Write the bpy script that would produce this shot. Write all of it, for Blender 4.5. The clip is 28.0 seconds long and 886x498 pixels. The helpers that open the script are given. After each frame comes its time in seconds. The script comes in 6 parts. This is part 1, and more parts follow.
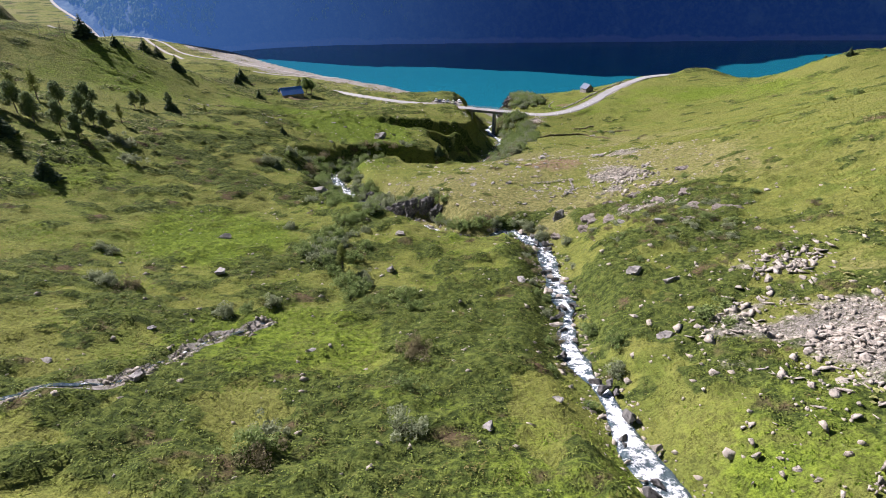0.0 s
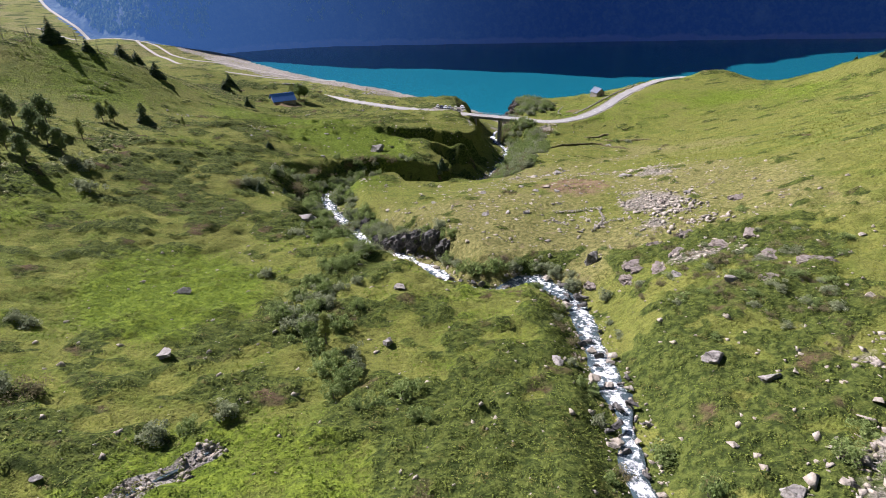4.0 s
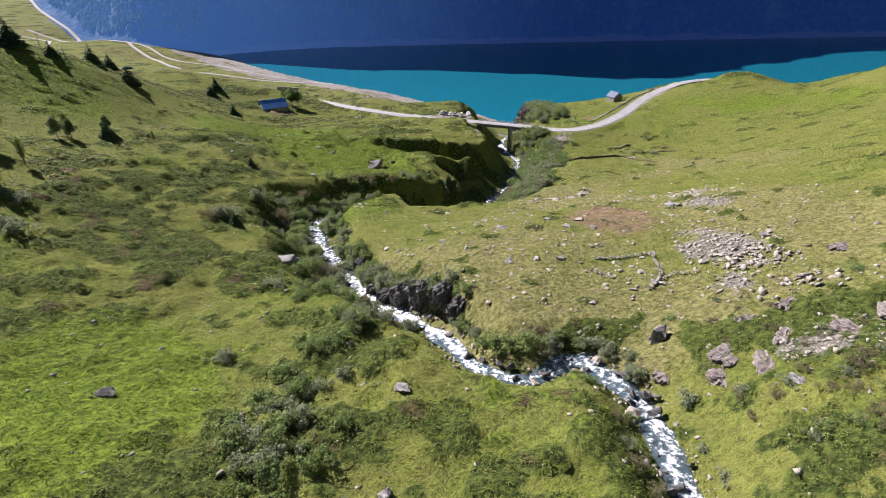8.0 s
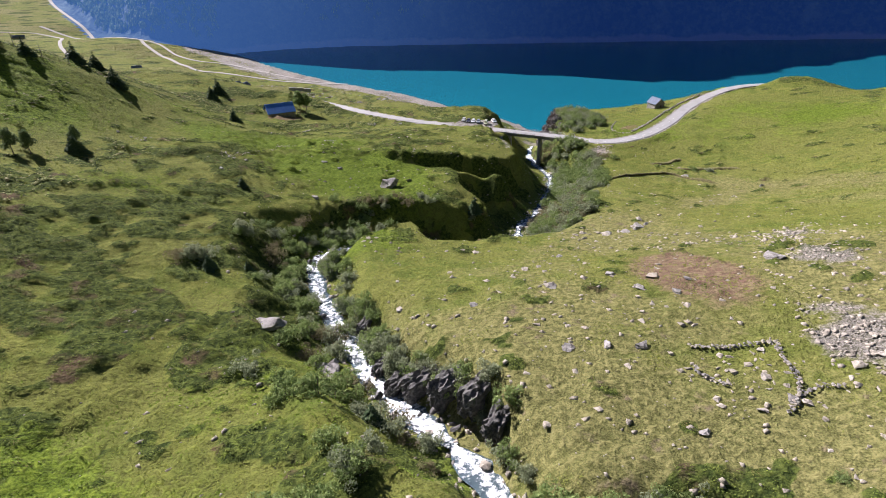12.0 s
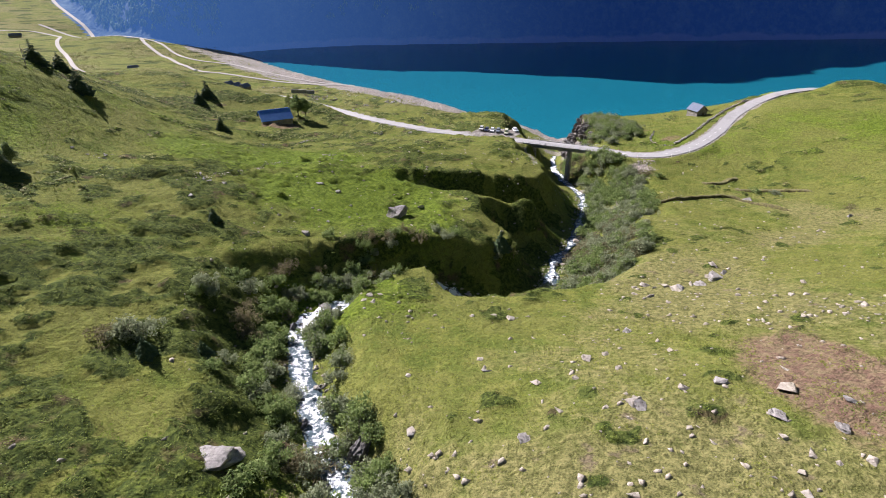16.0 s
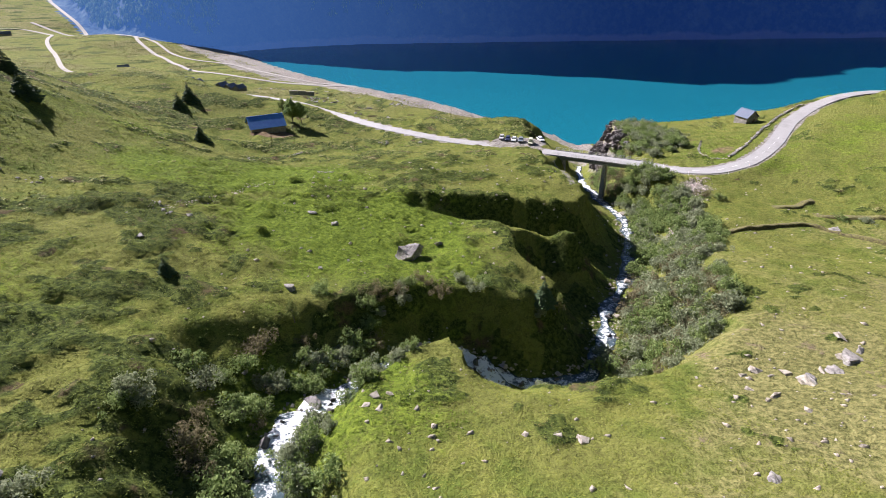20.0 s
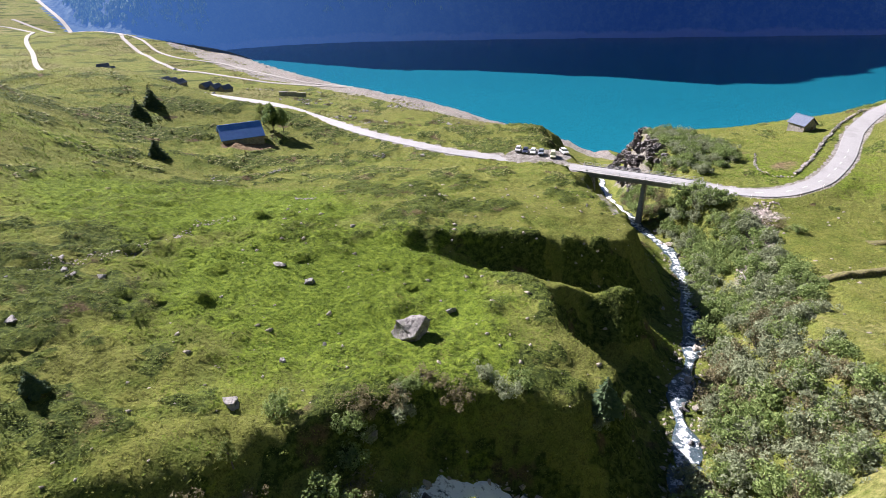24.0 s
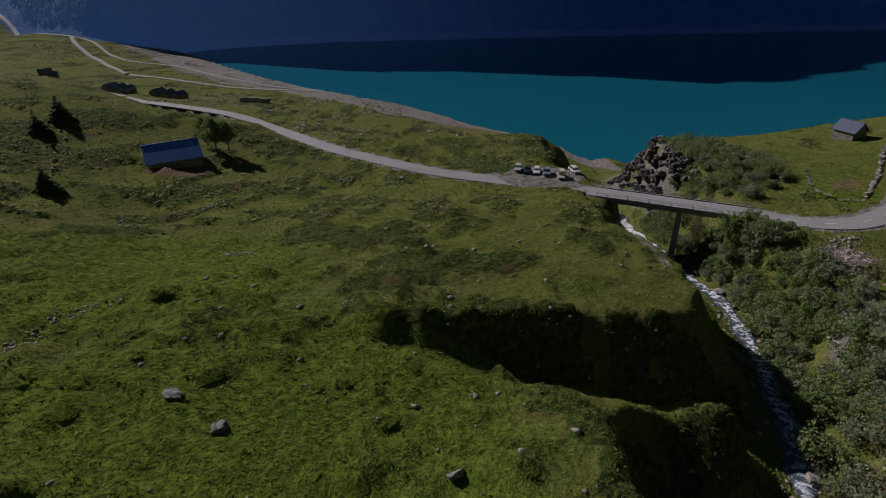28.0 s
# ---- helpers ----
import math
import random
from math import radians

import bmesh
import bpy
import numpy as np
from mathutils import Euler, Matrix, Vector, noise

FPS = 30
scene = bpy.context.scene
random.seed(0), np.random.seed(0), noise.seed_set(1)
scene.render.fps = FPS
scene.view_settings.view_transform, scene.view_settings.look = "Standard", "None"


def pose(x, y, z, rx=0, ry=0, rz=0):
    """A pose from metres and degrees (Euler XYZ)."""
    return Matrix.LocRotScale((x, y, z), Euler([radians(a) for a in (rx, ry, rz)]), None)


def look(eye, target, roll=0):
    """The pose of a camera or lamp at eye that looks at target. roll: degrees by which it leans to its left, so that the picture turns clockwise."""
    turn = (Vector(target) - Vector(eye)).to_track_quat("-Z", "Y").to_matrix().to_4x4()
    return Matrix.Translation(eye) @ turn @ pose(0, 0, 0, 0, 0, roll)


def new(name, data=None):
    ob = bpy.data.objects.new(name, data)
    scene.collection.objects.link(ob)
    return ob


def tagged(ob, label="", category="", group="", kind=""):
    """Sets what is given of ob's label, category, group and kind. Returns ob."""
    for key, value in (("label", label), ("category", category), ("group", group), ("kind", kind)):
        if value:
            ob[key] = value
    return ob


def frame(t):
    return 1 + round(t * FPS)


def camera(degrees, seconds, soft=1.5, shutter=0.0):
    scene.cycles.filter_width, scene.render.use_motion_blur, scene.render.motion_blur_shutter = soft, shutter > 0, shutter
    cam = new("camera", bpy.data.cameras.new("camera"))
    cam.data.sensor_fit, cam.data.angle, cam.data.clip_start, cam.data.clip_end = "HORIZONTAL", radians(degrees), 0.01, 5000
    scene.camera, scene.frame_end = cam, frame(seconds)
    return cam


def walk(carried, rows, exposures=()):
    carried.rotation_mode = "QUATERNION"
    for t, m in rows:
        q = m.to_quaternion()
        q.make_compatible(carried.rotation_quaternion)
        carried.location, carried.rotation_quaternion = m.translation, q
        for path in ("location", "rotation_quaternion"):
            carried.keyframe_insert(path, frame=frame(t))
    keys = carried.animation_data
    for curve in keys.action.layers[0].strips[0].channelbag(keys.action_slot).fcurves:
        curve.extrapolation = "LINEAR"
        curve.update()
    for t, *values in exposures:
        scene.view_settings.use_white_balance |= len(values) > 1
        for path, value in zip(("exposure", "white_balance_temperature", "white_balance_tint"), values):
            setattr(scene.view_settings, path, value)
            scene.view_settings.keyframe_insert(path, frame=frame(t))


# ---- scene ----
# camera and its flight: seconds, place, turn
cam = camera(77.4, 28.0, 0.8)
PATH = [
    (0, 0, 0, 132.6, 61.92, -0.088, 0.047),
    (0.5, -0.17, 2.544, 132.434, 61.92, -0.041, 0.009),
    (1, -0.34, 5.511, 132.218, 61.92, 0.008, 0.015),
    (1.5, -0.51, 8.233, 132.057, 61.93, 0.034, 0),
    (2, -0.746, 11.485, 131.863, 61.93, 0.068, -0.042),
    (2.5, -0.982, 14.422, 131.638, 61.92, 0.103, -0.062),
    (3, -1.284, 17.946, 131.299, 61.93, 0.111, -0.09),
    (3.5, -1.476, 21.057, 130.981, 61.9, 0.159, -0.106),
    (5.5, -2.178, 34.534, 129.584, 61.92, 0.278, -0.095),
    (6, -2.48, 38.146, 129.224, 61.91, 0.313, -0.093),
    (6.5, -2.76, 41.356, 128.903, 61.9, 0.375, -0.104),
    (7, -3.084, 45.076, 128.511, 61.91, 0.405, -0.111),
    (7.5, -3.386, 48.334, 128.14, 61.89, 0.423, -0.121),
    (8, -3.71, 52.158, 127.617, 61.89, 0.436, -0.096),
    (8.5, -4.012, 55.561, 127.128, 61.88, 0.433, -0.039),
    (9, -4.314, 59.505, 126.626, 61.88, 0.431, 0.108),
    (9.5, -4.594, 63.055, 126.133, 61.881, 0.422, 0.281),
    (10, -4.984, 67.195, 125.577, 61.862, 0.382, 0.527),
    (10.5, -5.242, 70.855, 125.15, 61.853, 0.406, 0.785),
    (11, -5.632, 75.014, 124.584, 61.875, 0.362, 1.17),
    (11.5, -6, 78.662, 124.089, 61.858, 0.341, 1.451),
    (12, -6.434, 82.851, 123.531, 61.84, 0.356, 1.691),
    (12.5, -6.824, 86.548, 122.986, 61.863, 0.355, 1.882),
    (14.5, -8.626, 102.613, 120.772, 61.8, 0.41, 2.368),
    (15, -9.214, 106.939, 120.192, 61.791, 0.412, 2.457),
    (15.5, -9.758, 110.753, 119.634, 61.782, 0.399, 2.496),
    (16, -10.478, 115.097, 118.993, 61.783, 0.382, 2.549),
    (16.5, -11.132, 118.882, 118.426, 61.753, 0.405, 2.592),
    (17, -11.94, 123.144, 117.68, 61.763, 0.387, 2.6),
    (17.5, -12.594, 126.858, 117.026, 61.774, 0.397, 2.662),
    (18, -13.424, 131.062, 116.31, 61.765, 0.388, 2.71),
    (18.5, -14.166, 134.756, 115.666, 61.756, 0.389, 2.754),
    (19, -14.974, 138.97, 114.921, 61.756, 0.398, 2.793),
    (19.5, -15.65, 142.694, 114.287, 61.757, 0.412, 2.818),
    (20, -16.326, 146.937, 113.55, 61.748, 0.413, 2.884),
    (20.5, -16.914, 150.709, 112.865, 61.749, 0.422, 2.923),
    (21, -17.458, 154.816, 112.201, 61.71, 0.41, 2.984),
    (21.5, -17.958, 159.011, 111.516, 61.701, 0.434, 3.05),
    (23.5, -19.958, 176.123, 108.646, 61.612, 0.421, 3.13),
    (24, -20.414, 180.464, 107.908, 61.595, 0.439, 2.78),
    (24.5, -20.892, 184.777, 107.209, 61.565, 0.515, 2.07),
    (25, -21.37, 189.147, 106.43, 61.578, 0.556, 1.424),
    (25.5, -21.782, 193.536, 105.641, 61.585, 0.591, 1.064),
    (26, -22.172, 197.927, 104.902, 61.604, 0.594, 0.834),
    (26.5, -22.54, 202.415, 104.11, 61.614, 0.585, 0.668),
    (27, -22.908, 206.95, 103.268, 61.623, 0.567, 0.529),
    (27.5, -23.188, 211.576, 102.503, 61.623, 0.591, 0.446),
    (28, -23.49, 216.2, 101.639, 61.643, 0.628, 0.346),
]
EXPOSURES = [(t, stops, 6150, 23) for t, stops in ((0.0, 1.33), (8.0, 1.33), (15.0, 1.36), (20.0, 1.52), (25.0, 1.68), (26.2, 1.64), (27.0, 1.38), (27.2, 1.28), (27.6, 0.63), (28.0, -0.62))]
walk(cam, [(t, pose(x, y, z, rx, ry, rz)) for t, x, y, z, rx, ry, rz in PATH], EXPOSURES)


# ---- daylight ----
SUN_TURN, SUN_HEIGHT = radians(-48.0), radians(33.0)   # from the north towards the west, and above the horizon
world = bpy.data.worlds.new("sky")
scene.world = world
world.use_nodes = True
sky = world.node_tree.nodes.new("ShaderNodeTexSky")
sky.sky_type, sky.sun_disc, sky.sun_elevation, sky.sun_rotation = "NISHITA", False, SUN_HEIGHT, SUN_TURN
sky.altitude, sky.air_density, sky.dust_density, sky.ozone_density = 1700, 1.4, 0.2, 4.0
world.node_tree.links.new(sky.outputs[0], world.node_tree.nodes["Background"].inputs[0])
world.node_tree.nodes["Background"].inputs[1].default_value = 0.022
sun = new("sun", bpy.data.lights.new("sun", "SUN"))
sun.data.energy, sun.data.angle, sun.data.color = 5.0, radians(0.5), (1.0, 0.96, 0.90)
SUN_WAY = Vector((math.sin(SUN_TURN) * math.cos(SUN_HEIGHT), math.cos(SUN_TURN) * math.cos(SUN_HEIGHT), math.sin(SUN_HEIGHT)))
sun.matrix_world = look((0, 0, 400), Vector((0, 0, 400)) - SUN_WAY)


# ---- materials ----
class Nodes:
    """A short hand for building a material's nodes."""

    def __init__(self, name, rough=0.8, spec=0.3, metal=0.0):
        self.m = bpy.data.materials.new(name)
        self.m.use_nodes = True
        self.t = self.m.node_tree
        self.b = self.t.nodes["Principled BSDF"]
        self.b.inputs["Roughness"].default_value = rough
        self.b.inputs["Specular IOR Level"].default_value = spec
        self.b.inputs["Metallic"].default_value = metal
        self.g = self.t.nodes.new("ShaderNodeNewGeometry")
        self.pos = self.g.outputs["Position"]

    def put(self, value, socket):
        if isinstance(value, bpy.types.NodeSocket):
            self.t.links.new(value, socket)
        else:
            socket.default_value = (*value, 1) if isinstance(value, tuple) and len(value) == 3 and socket.type == "RGBA" else value

    def noise(self, size, detail=4.0, rough=0.55, stretch=None, where=None):
        n = self.t.nodes.new("ShaderNodeTexNoise")
        n.inputs["Scale"].default_value, n.inputs["Detail"].default_value, n.inputs["Roughness"].default_value = 1.0 / size, detail, rough
        src = where or self.pos
        if stretch:
            mp = self.t.nodes.new("ShaderNodeMapping")
            mp.inputs["Scale"].default_value = stretch
            self.t.links.new(src, mp.inputs[0])
            src = mp.outputs[0]
        self.t.links.new(src, n.inputs["Vector"])
        return n.outputs[0]

    def cells(self, size, feature="F1", where=None):
        n = self.t.nodes.new("ShaderNodeTexVoronoi")
        n.feature = feature
        n.inputs["Scale"].default_value = 1.0 / size
        self.t.links.new(where or self.pos, n.inputs["Vector"])
        return n.outputs[0]

    def step(self, value, lo, hi):
        n = self.t.nodes.new("ShaderNodeMapRange")
        n.interpolation_type = "SMOOTHSTEP"
        self.put(value, n.inputs[0])
        n.inputs[1].default_value, n.inputs[2].default_value = lo, hi
        return n.outputs[0]

    def calc(self, op, a, b=0.0):
        n = self.t.nodes.new("ShaderNodeMath")
        n.operation = op
        self.put(a, n.inputs[0])
        self.put(b, n.inputs[1])
        return n.outputs[0]

    def mix(self, k, a, b, blend="MIX"):
        n = self.t.nodes.new("ShaderNodeMix")
        n.data_type, n.blend_type = "RGBA", blend
        self.put(k, n.inputs[0])
        self.put(a, n.inputs[6])
        self.put(b, n.inputs[7])
        return n.outputs[2]

    def field(self, name):
        n = self.t.nodes.new("ShaderNodeAttribute")
        n.attribute_name = name
        return n.outputs["Fac"]

    def chance(self):
        return self.t.nodes.new("ShaderNodeObjectInfo").outputs["Random"]

    def island(self):
        return self.g.outputs["Random Per Island"]

    def bump(self, height, depth, strength=1.0):
        n = self.t.nodes.new("ShaderNodeBump")
        n.inputs["Strength"].default_value, n.inputs["Distance"].default_value = strength, depth
        self.put(height, n.inputs["Height"])
        self.t.links.new(n.outputs[0], self.b.inputs["Normal"])

    def done(self, color, rough=None):
        self.put(color, self.b.inputs["Base Color"])
        if rough is not None:
            self.put(rough, self.b.inputs["Roughness"])
        return self.m


def ground_material():
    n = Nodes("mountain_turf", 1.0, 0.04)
    big, mid, fine, grain = n.noise(22, 4), n.noise(4.5, 5), n.noise(0.9, 5, 0.65), n.noise(0.22, 3, 0.7)
    turf = n.mix(n.step(mid, 0.36, 0.64), (0.115, 0.15, 0.028), (0.20, 0.21, 0.05))
    turf = n.mix(n.step(big, 0.4, 0.65), turf, (0.175, 0.185, 0.047))
    lush = n.mix(n.step(fine, 0.35, 0.7), (0.10, 0.155, 0.017), (0.18, 0.235, 0.03))
    heath = n.mix(n.step(fine, 0.38, 0.62), (0.04, 0.062, 0.014), (0.105, 0.13, 0.03))
    heath = n.mix(n.step(n.noise(7, 4), 0.58, 0.7), heath, (0.12, 0.085, 0.05))
    dry = n.mix(n.step(fine, 0.35, 0.65), (0.165, 0.165, 0.055), (0.245, 0.23, 0.09))
    dry = n.mix(n.step(n.noise(3.2, 5, 0.6), 0.58, 0.7), dry, (0.2, 0.16, 0.10))
    stone = n.mix(n.cells(0.6), (0.2, 0.18, 0.155), (0.38, 0.35, 0.315))
    stone = n.mix(n.step(n.cells(0.6, "DISTANCE_TO_EDGE"), 0.0, 0.12), (0.126, 0.12, 0.0808), stone)
    earth = n.mix(n.step(n.noise(1.2, 5), 0.38, 0.62), (0.19, 0.12, 0.085), (0.25, 0.19, 0.11))
    gravel = n.mix(n.step(n.noise(1.6, 6, 0.65), 0.36, 0.64), (0.21, 0.19, 0.165), (0.39, 0.365, 0.335))

    def edge(name, lo=0.35, hi=0.62, amount=0.55):
        f = n.calc("ADD", n.field(name), n.calc("MULTIPLY", n.calc("SUBTRACT", n.calc("ADD", n.calc("MULTIPLY", mid, 0.6), n.calc("MULTIPLY", fine, 0.4)), 0.5), amount * 2))
        return n.step(f, lo, hi)

    c = n.mix(edge("dry", 0.3, 0.7), turf, dry)
    c = n.mix(edge("heath", 0.35, 0.6), c, heath)
    c = n.mix(edge("lush", 0.35, 0.65), c, lush)
    c = n.mix(edge("earth", 0.3, 0.7), c, earth)
    c = n.mix(edge("stone", 0.38, 0.8, 0.9), c, stone)
    c = n.mix(edge("gravel", 0.4, 0.6, 0.25), c, gravel)
    # low spots between tufts darkened in the colour, painting in their shade
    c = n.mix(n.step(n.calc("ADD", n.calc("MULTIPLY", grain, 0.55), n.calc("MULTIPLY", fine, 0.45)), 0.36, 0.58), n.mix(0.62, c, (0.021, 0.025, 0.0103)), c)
    n.bump(n.calc("ADD", n.calc("MULTIPLY", fine, 1.0), n.calc("MULTIPLY", grain, 0.4)), 0.7)
    return n.done(c)


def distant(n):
    """Blue air haze added as emission to the far slopes, brighter towards the sun."""
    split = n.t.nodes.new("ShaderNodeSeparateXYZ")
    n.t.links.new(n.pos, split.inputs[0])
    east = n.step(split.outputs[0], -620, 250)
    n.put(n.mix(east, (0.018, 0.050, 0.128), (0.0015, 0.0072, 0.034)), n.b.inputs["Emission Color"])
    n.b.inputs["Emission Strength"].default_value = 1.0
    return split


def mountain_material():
    n = Nodes("hazed_mountain_woods", 1.0, 0.05)
    # aerial haze painted as a faint blue glow of the slope itself
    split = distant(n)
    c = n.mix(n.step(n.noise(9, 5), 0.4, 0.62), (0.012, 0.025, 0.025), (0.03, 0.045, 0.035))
    c = n.mix(n.step(n.noise(55, 5), 0.52, 0.66), c, (0.05, 0.07, 0.06))
    bare = n.calc("ADD", split.outputs[2], n.calc("MULTIPLY", n.noise(40, 5), 16))
    c = n.mix(n.step(bare, 22, 17), c, (0.09, 0.08, 0.08))
    n.bump(n.noise(14, 5), 6.0)
    return n.done(c)


def plain(name, dark, light, size=1.0, rough=0.8, depth=0.02, metal=0.0, spec=0.3, vary=0.25):
    """A surface with broad and fine variation between two tones, and a tone of its own for each thing."""
    n = Nodes(name, rough, spec, metal)
    a, b = n.noise(size, 5, 0.6), n.noise(size * 6, 3)
    c = n.mix(n.step(a, 0.3, 0.7), dark, light)
    c = n.mix(n.calc("MULTIPLY", n.step(b, 0.4, 0.75), vary), c, dark)
    c = n.mix(n.calc("MULTIPLY", n.chance(), vary), c, light)
    if depth:
        n.bump(a, depth)
    return n.done(c)


def leaf_material(name, dark, light, dry=None, glow=0.35, far=False):
    """Leaves that let some light through."""
    n = Nodes(name, 0.75, 0.1)
    # far leaves get the same painted haze glow
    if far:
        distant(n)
    c = n.mix(n.island(), dark, light)
    if dry:
        c = n.mix(n.step(n.noise(2.5, 3), 0.52, 0.68), c, dry)
    c = n.mix(n.calc("MULTIPLY", n.chance(), 0.35), c, light)
    thin = n.t.nodes.new("ShaderNodeBsdfTranslucent")
    both = n.t.nodes.new("ShaderNodeMixShader")
    both.inputs[0].default_value = glow
    n.put(c, thin.inputs["Color"])
    n.t.links.new(n.b.outputs[0], both.inputs[1])
    n.t.links.new(thin.outputs[0], both.inputs[2])
    n.t.links.new(both.outputs[0], n.t.nodes["Material Output"].inputs["Surface"])
    return n.done(c)


def stream_material():
    n = Nodes("white_water", 0.15, 0.5)
    f = n.noise(1.1, 7, 0.7)
    g = n.noise(0.4, 4, 0.7)
    foam = n.step(n.calc("ADD", n.calc("ADD", n.calc("MULTIPLY", f, 0.75), n.calc("MULTIPLY", g, 0.25)), n.calc("MULTIPLY", n.field("foam"), 0.42)), 0.54, 0.68)
    c = n.mix(foam, (0.06, 0.09, 0.105), (0.84, 0.86, 0.87))
    n.bump(n.calc("ADD", f, n.calc("MULTIPLY", g, 0.3)), 0.45)
    return n.done(c, n.calc("ADD", n.calc("MULTIPLY", foam, 0.5), 0.1))


def lake_material():
    n = Nodes("lake_water", 0.13, 0.5)
    c = n.mix(n.noise(160, 3), (0.004, 0.112, 0.155), (0.006, 0.132, 0.18))
    n.b.inputs["IOR"].default_value = 1.33
    n.bump(n.calc("ADD", n.noise(2.2, 3, 0.6, (1, 1.8, 1)), n.calc("MULTIPLY", n.noise(0.8, 2), 0.4)), 0.12)
    return n.done(c)


def asphalt_material():
    n = Nodes("road_asphalt", 0.9, 0.2)
    c = n.mix(n.step(n.noise(0.25, 4, 0.7), 0.3, 0.7), (0.25, 0.245, 0.24), (0.33, 0.325, 0.32))
    c = n.mix(n.calc("MULTIPLY", n.step(n.noise(5, 4), 0.45, 0.7), 0.5), c, (0.20, 0.195, 0.19))
    n.bump(n.noise(0.05, 2), 0.004)
    return n.done(c)


def rock_material(name, dark, light, moss=(0.10, 0.12, 0.05), vary=0.4):
    n = Nodes(name, 0.85, 0.25)
    a, b = n.noise(0.6, 6, 0.65), n.noise(0.12, 4, 0.7)
    c = n.mix(n.step(a, 0.3, 0.7), dark, light)
    c = n.mix(n.calc("MULTIPLY", n.step(b, 0.5, 0.7), 0.4), c, dark)
    c = n.mix(n.calc("MULTIPLY", n.step(n.noise(1.6, 4), 0.58, 0.7), 0.7), c, moss)
    c = n.mix(n.calc("MULTIPLY", n.chance(), vary), c, (0.40, 0.37, 0.34))
    crack = n.step(n.noise(0.5, 5, 0.6, (1.0, 0.35, 2.2)), 0.56, 0.66)
    c = n.mix(n.calc("MULTIPLY", crack, 0.55), c, tuple(v * 0.45 for v in dark))
    n.bump(n.calc("SUBTRACT", n.calc("ADD", a, n.calc("MULTIPLY", b, 0.4)), n.calc("MULTIPLY", crack, 0.6)), 0.22)
    return n.done(c)


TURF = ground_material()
ROCK = rock_material("grey_rock", (0.10, 0.095, 0.09), (0.34, 0.32, 0.30))
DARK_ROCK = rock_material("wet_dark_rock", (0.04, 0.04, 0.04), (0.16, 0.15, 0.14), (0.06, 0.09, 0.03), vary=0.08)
SLAB_ROCK = rock_material("bedded_slate_rock", (0.075, 0.068, 0.068), (0.21, 0.19, 0.185), vary=0.15)
PALE_ROCK = rock_material("pale_stone", (0.23, 0.20, 0.16), (0.45, 0.40, 0.325), (0.26, 0.24, 0.17))
RED_ROCK = rock_material("reddish_stone", (0.24, 0.19, 0.165), (0.42, 0.35, 0.31), (0.25, 0.2, 0.16))
HEATH_ROCK = rock_material("brown_heath_rock", (0.14, 0.115, 0.10), (0.28, 0.24, 0.215), (0.10, 0.11, 0.04), vary=0.1)
WATER, FOAM, ASPHALT = lake_material(), stream_material(), asphalt_material()
GRAVEL = plain("pale_gravel", (0.21, 0.20, 0.18), (0.33, 0.31, 0.28), 0.3, 0.95)
CONCRETE = plain("weathered_concrete", (0.22, 0.215, 0.20), (0.36, 0.35, 0.33), 0.8, 0.9)
SLATE = plain("slate_roof", (0.07, 0.09, 0.14), (0.13, 0.155, 0.21), 0.5, 0.75)
SHEET = plain("blue_sheet_metal", (0.05, 0.16, 0.48), (0.08, 0.21, 0.56), 1.5, 0.5, 0.005, 0.0)
EARTH_BANK = plain("earth_bank", (0.05, 0.04, 0.022), (0.16, 0.15, 0.05), 0.5, 0.95, 0.1)
MASONRY = rock_material("stone_masonry", (0.15, 0.14, 0.125), (0.30, 0.28, 0.25))
BARK = plain("grey_bark", (0.06, 0.05, 0.04), (0.16, 0.14, 0.12), 0.2, 0.9)
DEADWOOD = plain("bleached_dead_wood", (0.12, 0.11, 0.10), (0.24, 0.22, 0.20), 0.3, 0.9)
PLANK = plain("weathered_planks", (0.10, 0.075, 0.055), (0.20, 0.16, 0.12), 0.3, 0.85)
STEEL = plain("galvanised_steel", (0.40, 0.41, 0.42), (0.55, 0.56, 0.57), 0.4, 0.4, 0.0, 0.7)
WHITE_PAINT = plain("white_paint", (0.70, 0.70, 0.68), (0.80, 0.80, 0.78), 0.6, 0.6, 0.0)
RED_PAINT = plain("red_paint", (0.45, 0.05, 0.04), (0.55, 0.08, 0.06), 0.4, 0.5, 0.0)
SPRUCE = leaf_material("spruce_needles", (0.03, 0.06, 0.03), (0.09, 0.13, 0.06), glow=0.2)
ALDER = leaf_material("alder_leaves", (0.085, 0.14, 0.04), (0.27, 0.335, 0.12))
WILLOW = leaf_material("grey_willow_leaves", (0.12, 0.15, 0.085), (0.32, 0.35, 0.21))
BIRCH = leaf_material("birch_leaves", (0.095, 0.135, 0.035), (0.235, 0.26, 0.08))
HEATHER = leaf_material("brown_heath_twigs", (0.10, 0.09, 0.05), (0.25, 0.22, 0.12))
TUFT = leaf_material("grass_tuft", (0.145, 0.175, 0.03), (0.255, 0.28, 0.056), (0.235, 0.235, 0.07), 0.2)
LUSH = leaf_material("lush_meadow_leaves", (0.105, 0.17, 0.016), (0.19, 0.265, 0.033), glow=0.25)
DRY = leaf_material("dry_grass", (0.18, 0.18, 0.062), (0.32, 0.305, 0.125), (0.15, 0.175, 0.05))
DWARF = leaf_material("dwarf_shrub_leaves", (0.04, 0.07, 0.012), (0.165, 0.20, 0.038), (0.15, 0.105, 0.05), 0.12)
SCRUB = leaf_material("dry_scrub_twigs", (0.12, 0.14, 0.045), (0.28, 0.285, 0.10), (0.22, 0.17, 0.10), 0.2)
